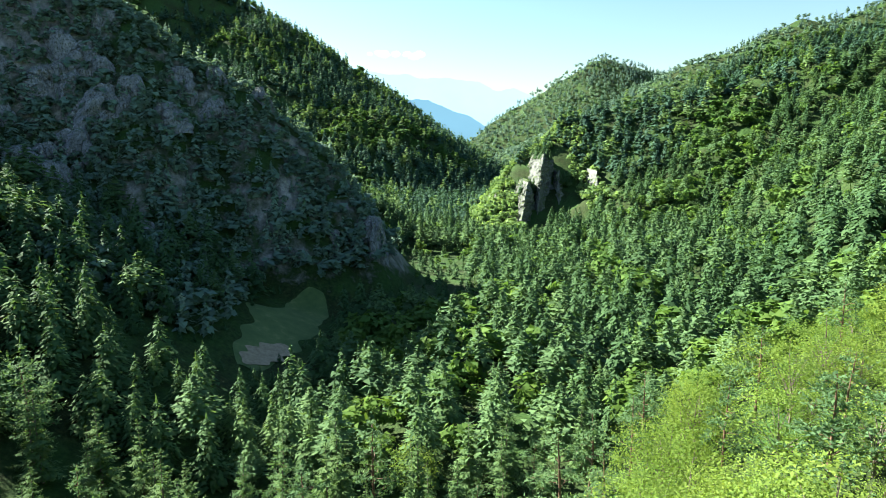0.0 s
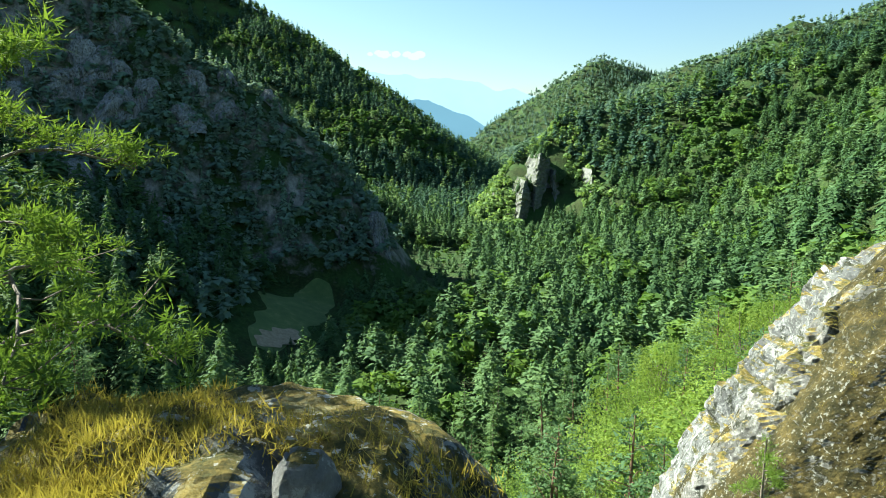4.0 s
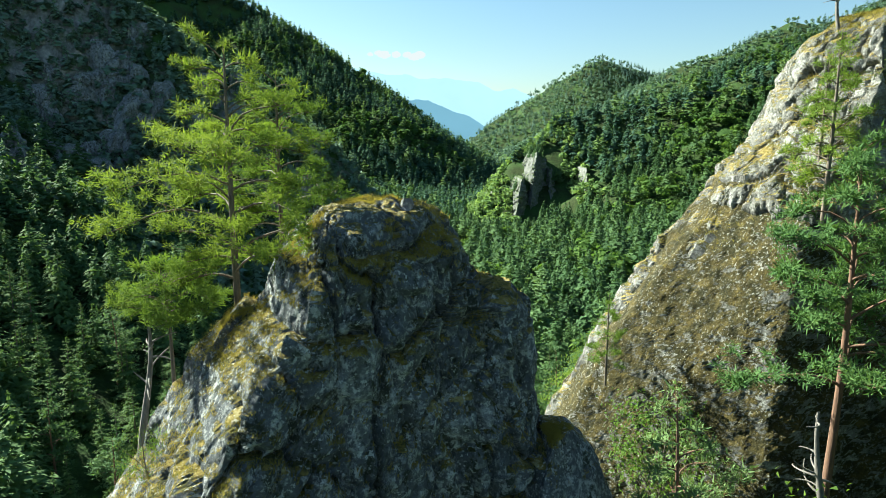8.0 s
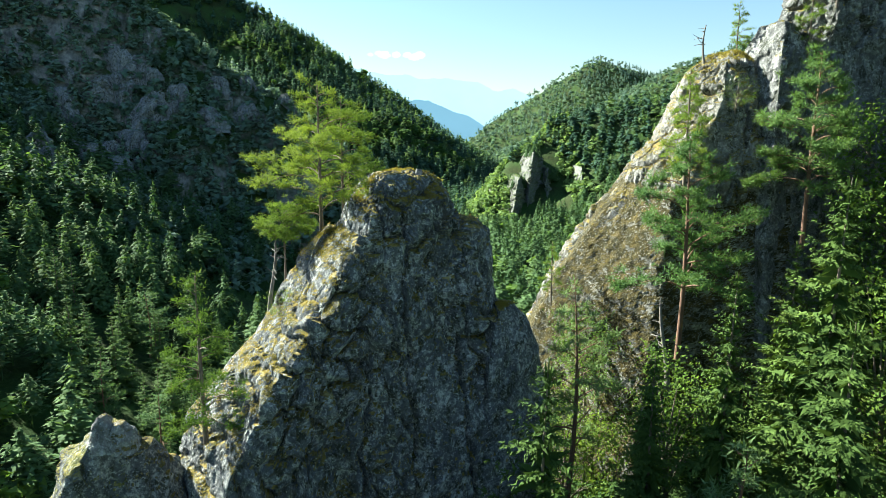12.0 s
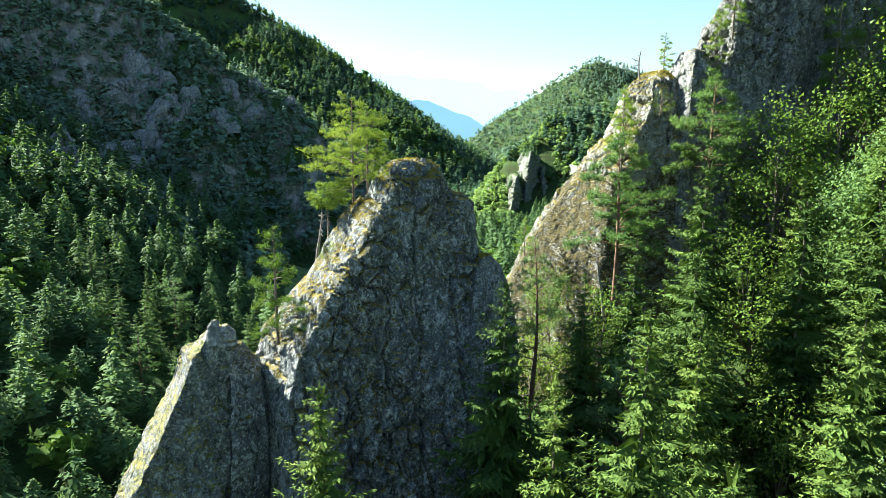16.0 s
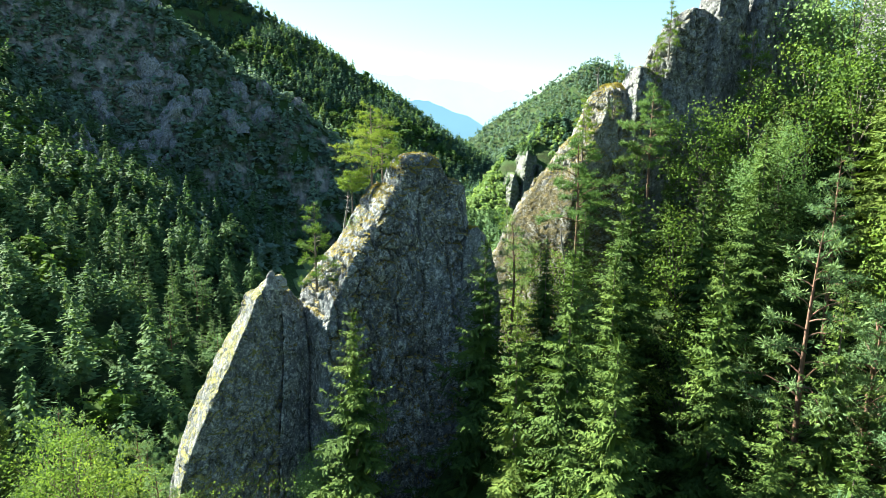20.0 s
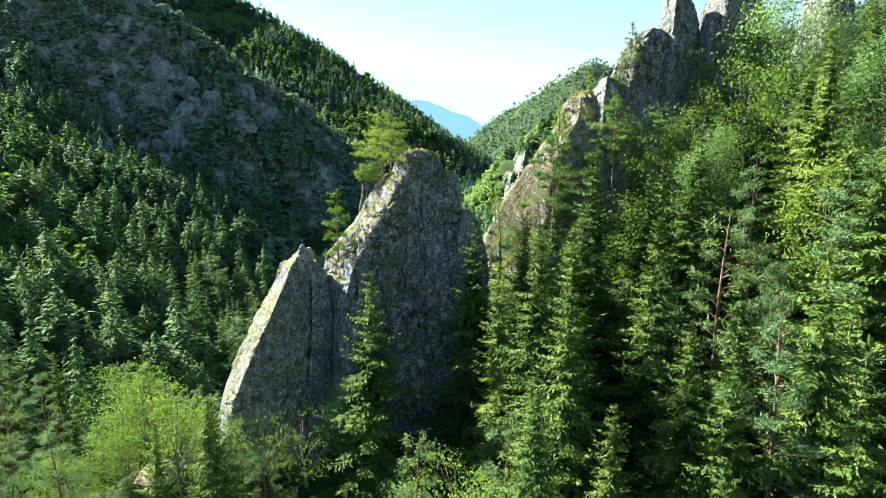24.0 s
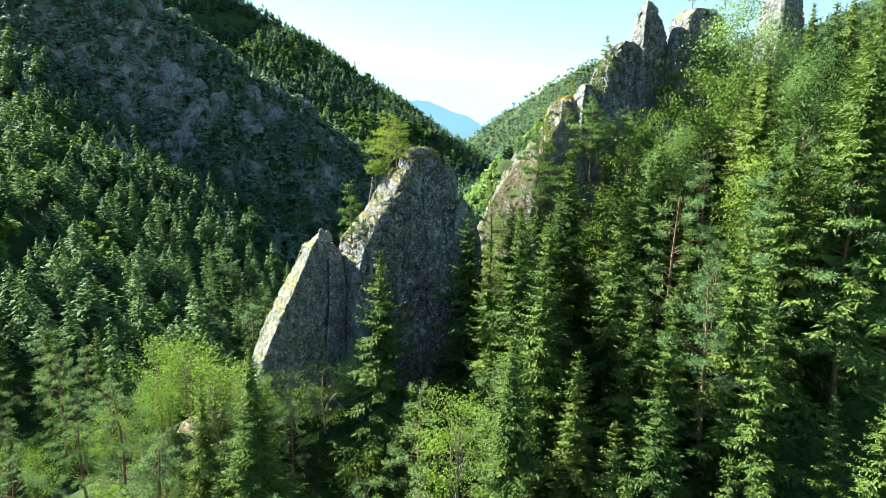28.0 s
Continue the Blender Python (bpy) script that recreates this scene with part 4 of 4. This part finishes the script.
# the stand on the near slope
for gy0 in np.arange(-46, 26, 6.6):
    for gx0 in np.arange(-100, 66, 6.6):
        x, y = gx0 + rng.uniform(-2.2, 2.2), gy0 + rng.uniform(-2.2, 2.2)
        if crag_foot(x, y) or abs(x) > 0.78 * (80 + y) + 4 or min((x - t[1]) ** 2 + (y - t[2]) ** 2 for t in SINGLE) < 9:
            continue
        if abs(x + 29) < 3.5 and abs(y + 5.6) < 4:
            continue
        foot = float(land(x, y)) - 0.3
        room = float(canopy(x, y)) - foot
        pick = rng.random()
        if x > 4:
            kinds, tall = (HERO_SPRUCE, rng.uniform(20, 29)) if pick < 0.45 else (MID_SPRUCE, rng.uniform(17, 28)) if pick < 0.76 else (MID_PINE, rng.uniform(15, 23)) if pick < 0.92 else (MID_BROAD, rng.uniform(9, 14))
        else:
            kinds, tall = (MID_PINE, rng.uniform(13, 20)) if pick < 0.45 else (MID_SPRUCE, rng.uniform(13, 22)) if pick < 0.75 else (MID_BROAD, rng.uniform(7, 12))
        tall = min(tall, room * rng.uniform(0.75, 1.0))
        if tall < 2:
            kinds, tall = BUSH, rng.uniform(1.5, 3.0)
        if tall < 6:
            kinds = BUSH
        plant(kinds[rng.integers(len(kinds))], x, y, tall, rng.uniform(0, 360), foot)


# undergrowth round the clearing and below the spires
for _ in range(150):
    x, y = rng.uniform(-44, 8), rng.uniform(-38, -5.5)
    if crag_foot(x, y) or math.hypot(x + 29.4, y + 5.7) < 3.2:
        continue
    foot = float(land(x, y)) - 0.2
    tall = min(rng.uniform(1.6, 4.6), max(1.4, float(canopy(x, y)) - foot + 1))
    plant(BUSH[rng.integers(2)], x, y, tall, rng.uniform(0, 360), foot)


def snag(x, y, base, height, seed, label):
    """A dead tree: bare bent trunk with broken branches."""
    r = np.random.default_rng(seed)
    t = np.linspace(0, 1, 8)
    axis = np.stack([x + 0.06 * height * np.sin(t * 3 + seed), y + 0.05 * height * np.sin(t * 2), base + height * t], -1)
    thing = tagged(new("dead_tree"), label, "dead tree")
    part_np("trunk", *tube(axis, 0.03 * height * (1 - 0.8 * t) ** 0.8 + 0.01, 7), DEADWOOD, thing, smooth=True)
    for k in range(9):
        u = r.uniform(0.3, 0.95)
        a, n = r.uniform(0, 6.28), r.uniform(0.15, 0.4) * height * (1.1 - u * 0.6)
        q = np.linspace(0, 1, 6)
        root = np.array([np.interp(u, t, axis[:, j]) for j in range(3)])
        bend = r.normal(0, 0.5, 2)
        line = root + np.stack([np.cos(a + bend[0] * q) * n * q, np.sin(a + bend[0] * q) * n * q, n * (0.2 * q + bend[1] * 0.6 * q * q)], -1)
        part_np("branch", *tube(line, 0.009 * height * (1 - 0.75 * q) + 0.004, 5), DEADWOOD, thing, smooth=True)
    return thing


snag(18.6, 17.2, 4.3, 2.9, 3, "grey dead tree with bent bare branches on the rock crest")
snag(-8.3, 4.4, -9.2, 3.8, 5, "grey dead trunk beside the small flat-topped pine")
snag(12.9, 6.2, -14, 5.0, 8, "bare dead tree with broken twigs below the slab")
snag(-27.2, -6.4, -36, 6.0, 9, "thin dead tree on the clearing")


def profile(kind, u):
    """Reach of the crown at a share of its height."""
    if kind == "spruce":
        return 0.225 * (1 - u) ** 0.82 + 0.008
    return 0.215 * np.clip((1 - u) * 1.7, 0.08, 1) * np.clip(0.55 + u * 2, 0, 1)


def far_tree(kind, rng, detail):
    """A cheap tree, unit height, for the woods: a shell of many small sprays or clumps of leaves."""
    if kind == "broad":
        n = {1: 48, 3: 130, 5: 260}[detail]
        k = 10 + 2 * detail
        c0 = unit(rng.normal(0, 1, (k, 3)) + [0, 0, 0.25]) * [0.29, 0.29, 0.31] * rng.uniform(0.55, 1.0, (k, 1)) + [0, 0, 0.6]
        c = c0[rng.integers(k, size=n)]
        c = c + unit(rng.normal(0, 1, (n, 3))) * 0.12 * rng.uniform(0.5, 1, (n, 1))
        way = unit(rng.normal(0, 0.8, c.shape) + (c - [0, 0, 0.45]) * 2.0)
        up = unit((c - [0, 0, 0.45]) + rng.normal(0, 0.16, c.shape))
        side = unit(np.cross(way, up))
        way = unit(np.cross(up, side))
        size = {1: 0.23, 3: 0.145, 5: 0.105}[detail] * rng.uniform(0.6, 1.25, n)
        return blades(c - way * size[:, None] * 0.5, way, side, size, size * 0.8)
    n = {1: 52, 3: 230, 5: 420}[detail]
    tiers = {1: 7, 3: 11, 5: 14}[detail]
    u = 1 - np.sqrt(rng.uniform(0.0, 1, n))
    u = np.clip((np.floor(u * tiers) + rng.beta(1.2, 2.2, n)) / tiers, 0, 0.97) if kind == "spruce" else np.clip(rng.uniform(0, 1, n), 0, 0.97)
    a = np.arange(n) * 2.39996 + rng.normal(0, 0.3, n)
    lump = 1 + 0.16 * np.sin(3 * a + 9 * u) + 0.12 * np.sin(2 * a - 14 * u)
    r = profile(kind, u) * lump * rng.uniform(0.5, 1.08, n)
    z = (0.05 + 0.93 * u) if kind == "spruce" else (0.3 + 0.68 * u)
    out = np.stack([np.cos(a), np.sin(a), 0 * a], -1)
    lat = np.stack([-np.sin(a), np.cos(a), 0 * a], -1)
    tip = out * r[:, None] + np.stack([0 * a, 0 * a, z], -1)
    slant = rng.normal(-0.85 if kind == "spruce" else -0.1, 0.35, n)
    way = unit(out + lat * rng.normal(0, 0.55, n)[:, None] + np.stack([0 * a, 0 * a, slant], -1))
    side = unit(np.cross(way, out * 0.8 + [0, 0, 0.6] + rng.normal(0, 0.15, (n, 3))))
    size = {1: 0.150, 3: 0.086, 5: 0.064}[detail] * (0.65 + 0.55 * (1 - u)) * rng.uniform(0.7, 1.3, n)
    wide = {1: 0.66, 3: 0.6, 5: 0.5}[detail]
    pieces = [blades(tip - way * size[:, None] * 0.7, way, side, size, size * wide, 0.55)]
    # dark heart of boughs that keeps the crown closed
    k = {1: 12, 3: 26, 5: 40}[detail]
    v = rng.uniform(0.0, 0.9, k)
    b = rng.uniform(0, 2 * np.pi, k)
    inner = np.stack([np.cos(b), np.sin(b), rng.normal(-0.35, 0.25, k)], -1)
    zz = (0.06 + 0.92 * v) if kind == "spruce" else (0.3 + 0.66 * v)
    reach = profile(kind, v) * 0.85
    pieces.append(blades(np.stack([0 * b, 0 * b, zz], -1), unit(inner), unit(np.cross(inner, rng.normal(0, 0.6, (k, 3)) + [0, 0, 0.6])), reach, reach * 0.5, 0.6))
    pieces.append(blades(np.zeros((2, 3)), np.array([[0, 0, 1.0]] * 2), np.array([[1.0, 0, 0], [0, 1.0, 0]]), 0.9, 0.018, 0.1))
    pieces.append(blades(np.array([[0, 0, 0.9]] * 2), np.array([[0, 0, 1.0]] * 2), np.array([[1.0, 0, 0], [0, 1.0, 0]]), 0.10, 0.022))
    return merge(pieces)


def fine_tree(kind, rng):
    """A fuller tree, unit height, for the nearer woods: crown and trunk."""
    trunk, crown = spruce_parts(rng, 22, 0.5, 4.0) if kind == "spruce" else pine_parts(rng, 20, 0.3, 0.22, 0.22, False, 0.050, 0.45, 22, 2.3) if kind == "pine" else broad_parts(rng, 14, 0.8)
    scale = {"spruce": 22.0, "pine": 20.0, "broad": 14.0}[kind]
    return (crown[0] / scale, crown[1]), (trunk[0] / scale, trunk[1])


def wood(name, label, kind, pts, heights, mat, seed, detail):
    """Many cheap trees as one stretch of forest."""
    r = np.random.default_rng(seed)
    if detail > 9:
        both = [fine_tree(kind, r) for _ in range(5)]
        kinds, stems = [b[0] for b in both], [b[1] for b in both]
    else:
        kinds, stems = [far_tree(kind, r, detail) for _ in range(6)], None
    pick = r.integers(len(kinds), size=len(pts))
    a, wide = r.uniform(0, 6.28, len(pts)), r.uniform(1.1, 1.55, len(pts))

    def spread(kinds):
        vs, fs, n = [], [], 0
        for k, (v, f) in enumerate(kinds):
            sel = np.where(pick == k)[0]
            if not len(sel):
                continue
            c, s = np.cos(a[sel])[:, None], np.sin(a[sel])[:, None]
            h, w = heights[sel][:, None], wide[sel][:, None]
            x = (v[None, :, 0] * c - v[None, :, 1] * s) * h * w + pts[sel, 0:1]
            y = (v[None, :, 0] * s + v[None, :, 1] * c) * h * w + pts[sel, 1:2]
            z = v[None, :, 2] * h + pts[sel, 2:3]
            vs.append(np.stack([x, y, z], -1).reshape(-1, 3))
            fs.append((f[None] + (np.arange(len(sel)) * len(v))[:, None, None]).reshape(-1, f.shape[1]) + n)
            n += len(sel) * len(v)
        return np.concatenate(vs), np.concatenate(fs)

    ob = tagged(new(name, mesh_np(name, *spread(kinds), mat)), label, "forest", kind="stuff")
    if stems:
        part_np("trunks", *spread(stems), BARK_RED if kind == "pine" else BARK, ob)
    return ob


def scatter(y0, y1, step, seed):
    """Jittered stands over the part of the valley that opens in front."""
    r = np.random.default_rng(seed)
    xs, ys = np.meshgrid(np.arange(-900, 900, step), np.arange(y0, y1, step))
    x, y = (q.ravel() + r.uniform(-0.48, 0.48, q.size) * step for q in (xs, ys))
    keep = np.abs(x) < 0.74 * (y + 85) + 10
    return x[keep], y[keep]


def slope_at(x, y):
    return np.hypot(land(x + 2, y) - land(x - 2, y), land(x, y + 2) - land(x, y - 2)) / 4


def meadow(x, y):
    return (np.abs(x - valley_x(y) - 1) < 8.5 * np.sin(np.clip((y - 160) / 64, 0, 1) * np.pi) ** 0.5) & (y > 160) & (y < 224)


def bare(x, y):
    """Rock faces and the feet of the crags, where no tree stands."""
    steep = slope_at(x, y) + 0.22 * fbm(x / 24, y / 24, octaves=3, seed=77)
    crags = (y > -8) & (y < 26) & (x > -24) & (x < 60)
    cliff = (y > 225) & (y < 275) & (x < -12) & (x > -190) & (fbm(x / 22, y / 22, octaves=2, seed=78) > 0.15)
    treed = ((x < -36) & (y > 100) & (y < 224) & (land(x, y) < -4)) | ((x > 116) & (y > 300) & (y < 540))
    return ((steep > 0.98) & ~treed) | crags | cliff | ((x > 40 + 0.6 * (y - 374) * (y < 395)) & (x < 98) & (y > 376) & (y < 470)) | ((x > 98) & (x < 116) & (y > 394) & (y < 440))


for y0, y1, step, seed, detail in ((26, 110, 6.6, 1, 13), (26, 140, 6.8, 5, 5), (140, 420, 6.8, 2, 3), (420, 950, 7.2, 3, 1), (950, 1650, 8.8, 4, 1)):
    x, y = scatter(y0, y1, step, seed)
    ok = ~meadow(x, y) & ~bare(x, y)
    close = (y < 110) & (np.abs(x) < 0.72 * (y - 8) + 12)
    if y0 < 100:
        ok &= (x < 0.75 * (y - 8) + 14) & (close if y1 == 110 else ~close)
    else:
        back = (y > 290) & (land(x, y + 6) - land(x, y - 6) < -1.5)
        ok &= ~back | (hash3(np.arange(len(x)), np.arange(len(x)), np.arange(len(x)), 5) < 0.6)
    x, y = x[ok], y[ok]
    z = land(x, y) - 0.4
    r = np.random.default_rng(seed + 40)
    mixv = fbm(x / 60, y / 60, octaves=3, seed=91) + r.normal(0, 0.45, len(x))
    hgt = r.uniform(9, 16.5, len(x)) if y0 < 130 else r.uniform(9, 17, len(x)) if y0 < 400 else r.uniform(10, 17, len(x)) if y0 < 900 else r.uniform(8, 14, len(x))
    hgt = np.where((x > -42) & (x < -8) & (y > 70) & (y < 130), np.minimum(hgt, 17), hgt)
    crest = (x > -170) & (x < 15) & (y > 215) & (y < 335)
    hgt = np.where(crest, hgt * 0.4, hgt)
    # low growth beside the meadow
    open_low = (np.abs(x - valley_x(y) - 2) < 15) & (y > 146) & (y < 238)
    hgt = np.where(open_low, np.minimum(hgt, np.clip(-0.345 * (y - 5) - z - 1.5, 3, 30)), hgt)
    # low growth at the foot of the valley cliff
    foot = (x > 22) & (x < 118) & (y > 290) & (y < 470)
    hgt = np.where(foot, np.clip(-np.where(x < 66, 0.142, np.where(y > 395, 0.0, 0.08)) * (y - 12) - z, 5, hgt), hgt)
    if y0 < 100:
        hgt = np.where((np.abs(x) < 0.8 * (y - 10) + 12) & (y < 80), np.minimum(hgt, -0.36 * (y - 15) - z), hgt)
        bank = (y < 46) & (x > 2)
        hgt = np.where(bank, np.minimum(hgt, np.where(y > 34, r.uniform(4, 10, len(x)), r.uniform(2.5, 6, len(x)))), hgt)
        stand = hgt > np.where(bank, 1.5, 4)
        x, y, z, hgt, mixv = x[stand], y[stand], z[stand], hgt[stand], mixv[stand]
        mixv = mixv + np.where((x > 10) & (y < 110), 0.12, 0)
    mixv = mixv + (0.08 if y0 > 100 else 0) + np.where(y > 960, 0.5, np.where(y > 800, 0.3, 0)) - np.where((x < -20) & (y < 300) & (mixv > 0.5), 0.4, 0)
    pts = np.stack([x, y, z], -1)
    # haze-tinted colours: spruces from y 420 on, every kind from y 950 on
    for kind, sel, mat, word in (("spruce", mixv < 0.34, SPRUCE_HAZY if y0 > 900 else SPRUCE_THIN_HAZE if y0 > 400 else SPRUCE_FAR, "dark spruces"), ("pine", (mixv >= 0.34) & (mixv < 0.72), LEAF_HAZY if y0 > 900 else PINE_WOOD, "grey-green pines"), ("broad", mixv >= 0.72, LEAF_HAZY if y0 > 900 else LEAF if y0 < 100 else LEAF_WOOD, "bright broadleaf trees")):
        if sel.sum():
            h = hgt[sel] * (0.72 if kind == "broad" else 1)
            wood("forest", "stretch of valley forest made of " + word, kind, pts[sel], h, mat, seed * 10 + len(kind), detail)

r = np.random.default_rng(61)
xs, ys = np.meshgrid(np.arange(-215, 5, 3.0), np.arange(165, 284, 3.0))
x, y = (q.ravel() + r.uniform(-1.6, 1.6, q.size) for q in (xs, ys))
z = land(x, y)
ok = (z > -50) & (r.random(len(x)) < 0.85)
pts, hgt = np.stack([x, y, z - 0.3], -1)[ok], r.uniform(2.5, 8.0, ok.sum())
half = r.random(len(pts)) < 0.5
wood("shrubs", "haze-paled shrubs and young spruces on the shaded hillside", "spruce", pts[half], hgt[half] * 1.4, SHRUB_HAZED, 71, 1)
wood("shrubs", "leafy shrubs on the shaded rocky hillside", "broad", pts[~half], hgt[~half], SHRUB_HAZED, 72, 1)

# leafy scrub on the sunny slope beside the valley cliff
xs, ys = np.meshgrid(np.arange(28, 110, 4.4), np.arange(385, 512, 4.4))
x, y = (q.ravel() + r.uniform(-2, 2, q.size) for q in (xs, ys))
ok = (y > 470) | (x < 54) | (x > 94)
pts = np.stack([x, y, land(x, y) - 0.3], -1)[ok]
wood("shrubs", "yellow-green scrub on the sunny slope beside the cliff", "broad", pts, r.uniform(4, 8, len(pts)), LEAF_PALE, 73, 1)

for name, lo, hi, y0, y1, level, n in (("top", 70, 78, 434, 470, -17, 26), ("left step", 56, 66, 420, 450, -38, 26), ("right step", 79, 90, 432, 470, -33, 34)):
    x, y = r.uniform(lo, hi, n), r.uniform(y0, y1, n)
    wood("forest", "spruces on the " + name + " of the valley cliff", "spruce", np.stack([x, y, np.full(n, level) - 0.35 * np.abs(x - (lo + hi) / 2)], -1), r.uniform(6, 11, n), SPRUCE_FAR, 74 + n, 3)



# ---------------------------------------------------------------- grass and moss on the rocks, the meadow
def tufts(name, label, rocks, low, seed, count, length=0.28):
    r = np.random.default_rng(seed)
    pts = []
    for ob in rocks:
        co = np.empty(len(ob.data.vertices) * 3, np.float32)
        no = np.empty(len(ob.data.vertices) * 3, np.float32)
        ob.data.vertices.foreach_get("co", co)
        ob.data.vertices.foreach_get("normal", no)
        co, no = co.reshape(-1, 3), no.reshape(-1, 3)
        ok = (no[:, 2] > 0.55) & (co[:, 2] > low) & (vnoise(co[:, 0] * 0.9, co[:, 1] * 0.9, co[:, 2] * 0.9, 12) > -0.05)
        pts.append(co[ok])
    pts = np.concatenate(pts)
    pts = pts[r.integers(len(pts), size=count)]
    p = np.repeat(pts, 9, 0) + r.normal(0, 0.06, (count * 9, 3)) * [1, 1, 0.2]
    way = unit(r.normal(0, 0.55, p.shape) + [0, 0, 0.9])
    side = unit(np.cross(way, r.normal(0, 1, p.shape)))
    ob = new(name, mesh_np(name, *blades(p - way * 0.03, way, side, length * r.uniform(0.3, 1.3, len(p)), 0.009, 0.3), GRASS))
    return tagged(ob, label, "grass", kind="stuff")


crag_parts = {o.name: [c for c in o.children] for o in scene.objects if o.get("category") == "rock"}
tufts("grass", "tufts of dry ochre grass on the top of the rock spire", crag_parts["rock_spire"], -16, 5, 12000, 0.13)
tufts("grass", "dry brown grass and moss on the leaning slab", crag_parts["mossy_rock_slab"], -16, 6, 5000, 0.2)

mm, mt, mb = material("meadow_grass")
nn = world_noise(mt, 0.25, 6, 0.7)
mt.links.new(ramp(mt, nn, [(0.3, (0.05, 0.09, 0.02)), (0.55, (0.085, 0.125, 0.032)), (0.75, (0.17, 0.18, 0.065))]), mb.inputs["Base Color"])
mb.inputs["Roughness"].default_value = 0.95
ys = np.linspace(161, 223, 80)
us = np.linspace(-1, 1, 14)
MX = valley_x(ys)[:, None] + 1 + 2.2 * vnoise(ys / 9.0, ys * 0)[:, None] + us[None] * (1 + 0.3 * vnoise(ys / 6.0, ys * 0 + 4)[:, None]) * (8.5 * np.sin((ys - 160) / 64 * np.pi) ** 0.5)[:, None]
MY = np.repeat(ys[:, None], 14, 1)
MZ = land(MX, MY) + 0.35 * (1 - us[None] ** 2) + 0.05
tagged(new("meadow", mesh_np("meadow", np.stack([MX, MY, MZ], -1).reshape(-1, 3), grid_faces(80, 14), mm, True)), "narrow strip of meadow on the valley floor", "meadow", kind="structure")
sm, st, sb = material("pale_earth")
st.links.new(ramp(st, world_noise(st, 0.8, 5, 0.7), [(0.3, (0.2, 0.155, 0.09)), (0.7, (0.36, 0.29, 0.18))]), sb.inputs["Base Color"])
sb.inputs["Roughness"].default_value = 0.95
ys = np.linspace(162, 180, 40)
PX = valley_x(ys)[:, None] + 4 + 2.0 * np.sin(ys / 9)[:, None] + np.linspace(-1, 1, 6)[None] * (0.4 + 3.6 * np.sin(np.clip((ys - 162) / 18, 0, 1) * np.pi) ** 0.7 * (1 + 0.25 * np.sin(ys * 1.3)))[:, None]
PY = np.repeat(ys[:, None], 6, 1)
tagged(new("track", mesh_np("track", np.stack([PX, PY, land(PX, PY) + 0.5], -1).reshape(-1, 3), grid_faces(40, 6), sm, True)), "pale bare earth track across the meadow", "track", kind="structure")
ex, ey = np.meshgrid(np.linspace(-32.5, -26.5, 16), np.linspace(-8.2, -3.2, 14))
rad = np.hypot((ex + 29.4) / 3.0, (ey + 5.7) / 2.4) + 0.25 * vnoise(ex * 0.8, ey * 0.8, seed=2)
tagged(new("earth_patch", mesh_np("earth_patch", np.stack([ex, ey, land(ex, ey) + 0.25 - 0.4 * rad**2 + 0.15 * fbm(ex * 1.1, ey * 1.1, octaves=3, seed=8)], -1).reshape(-1, 3), grid_faces(14, 16), sm, True)), "bare pale brown earth on the clearing below the spire", "earth", kind="structure")
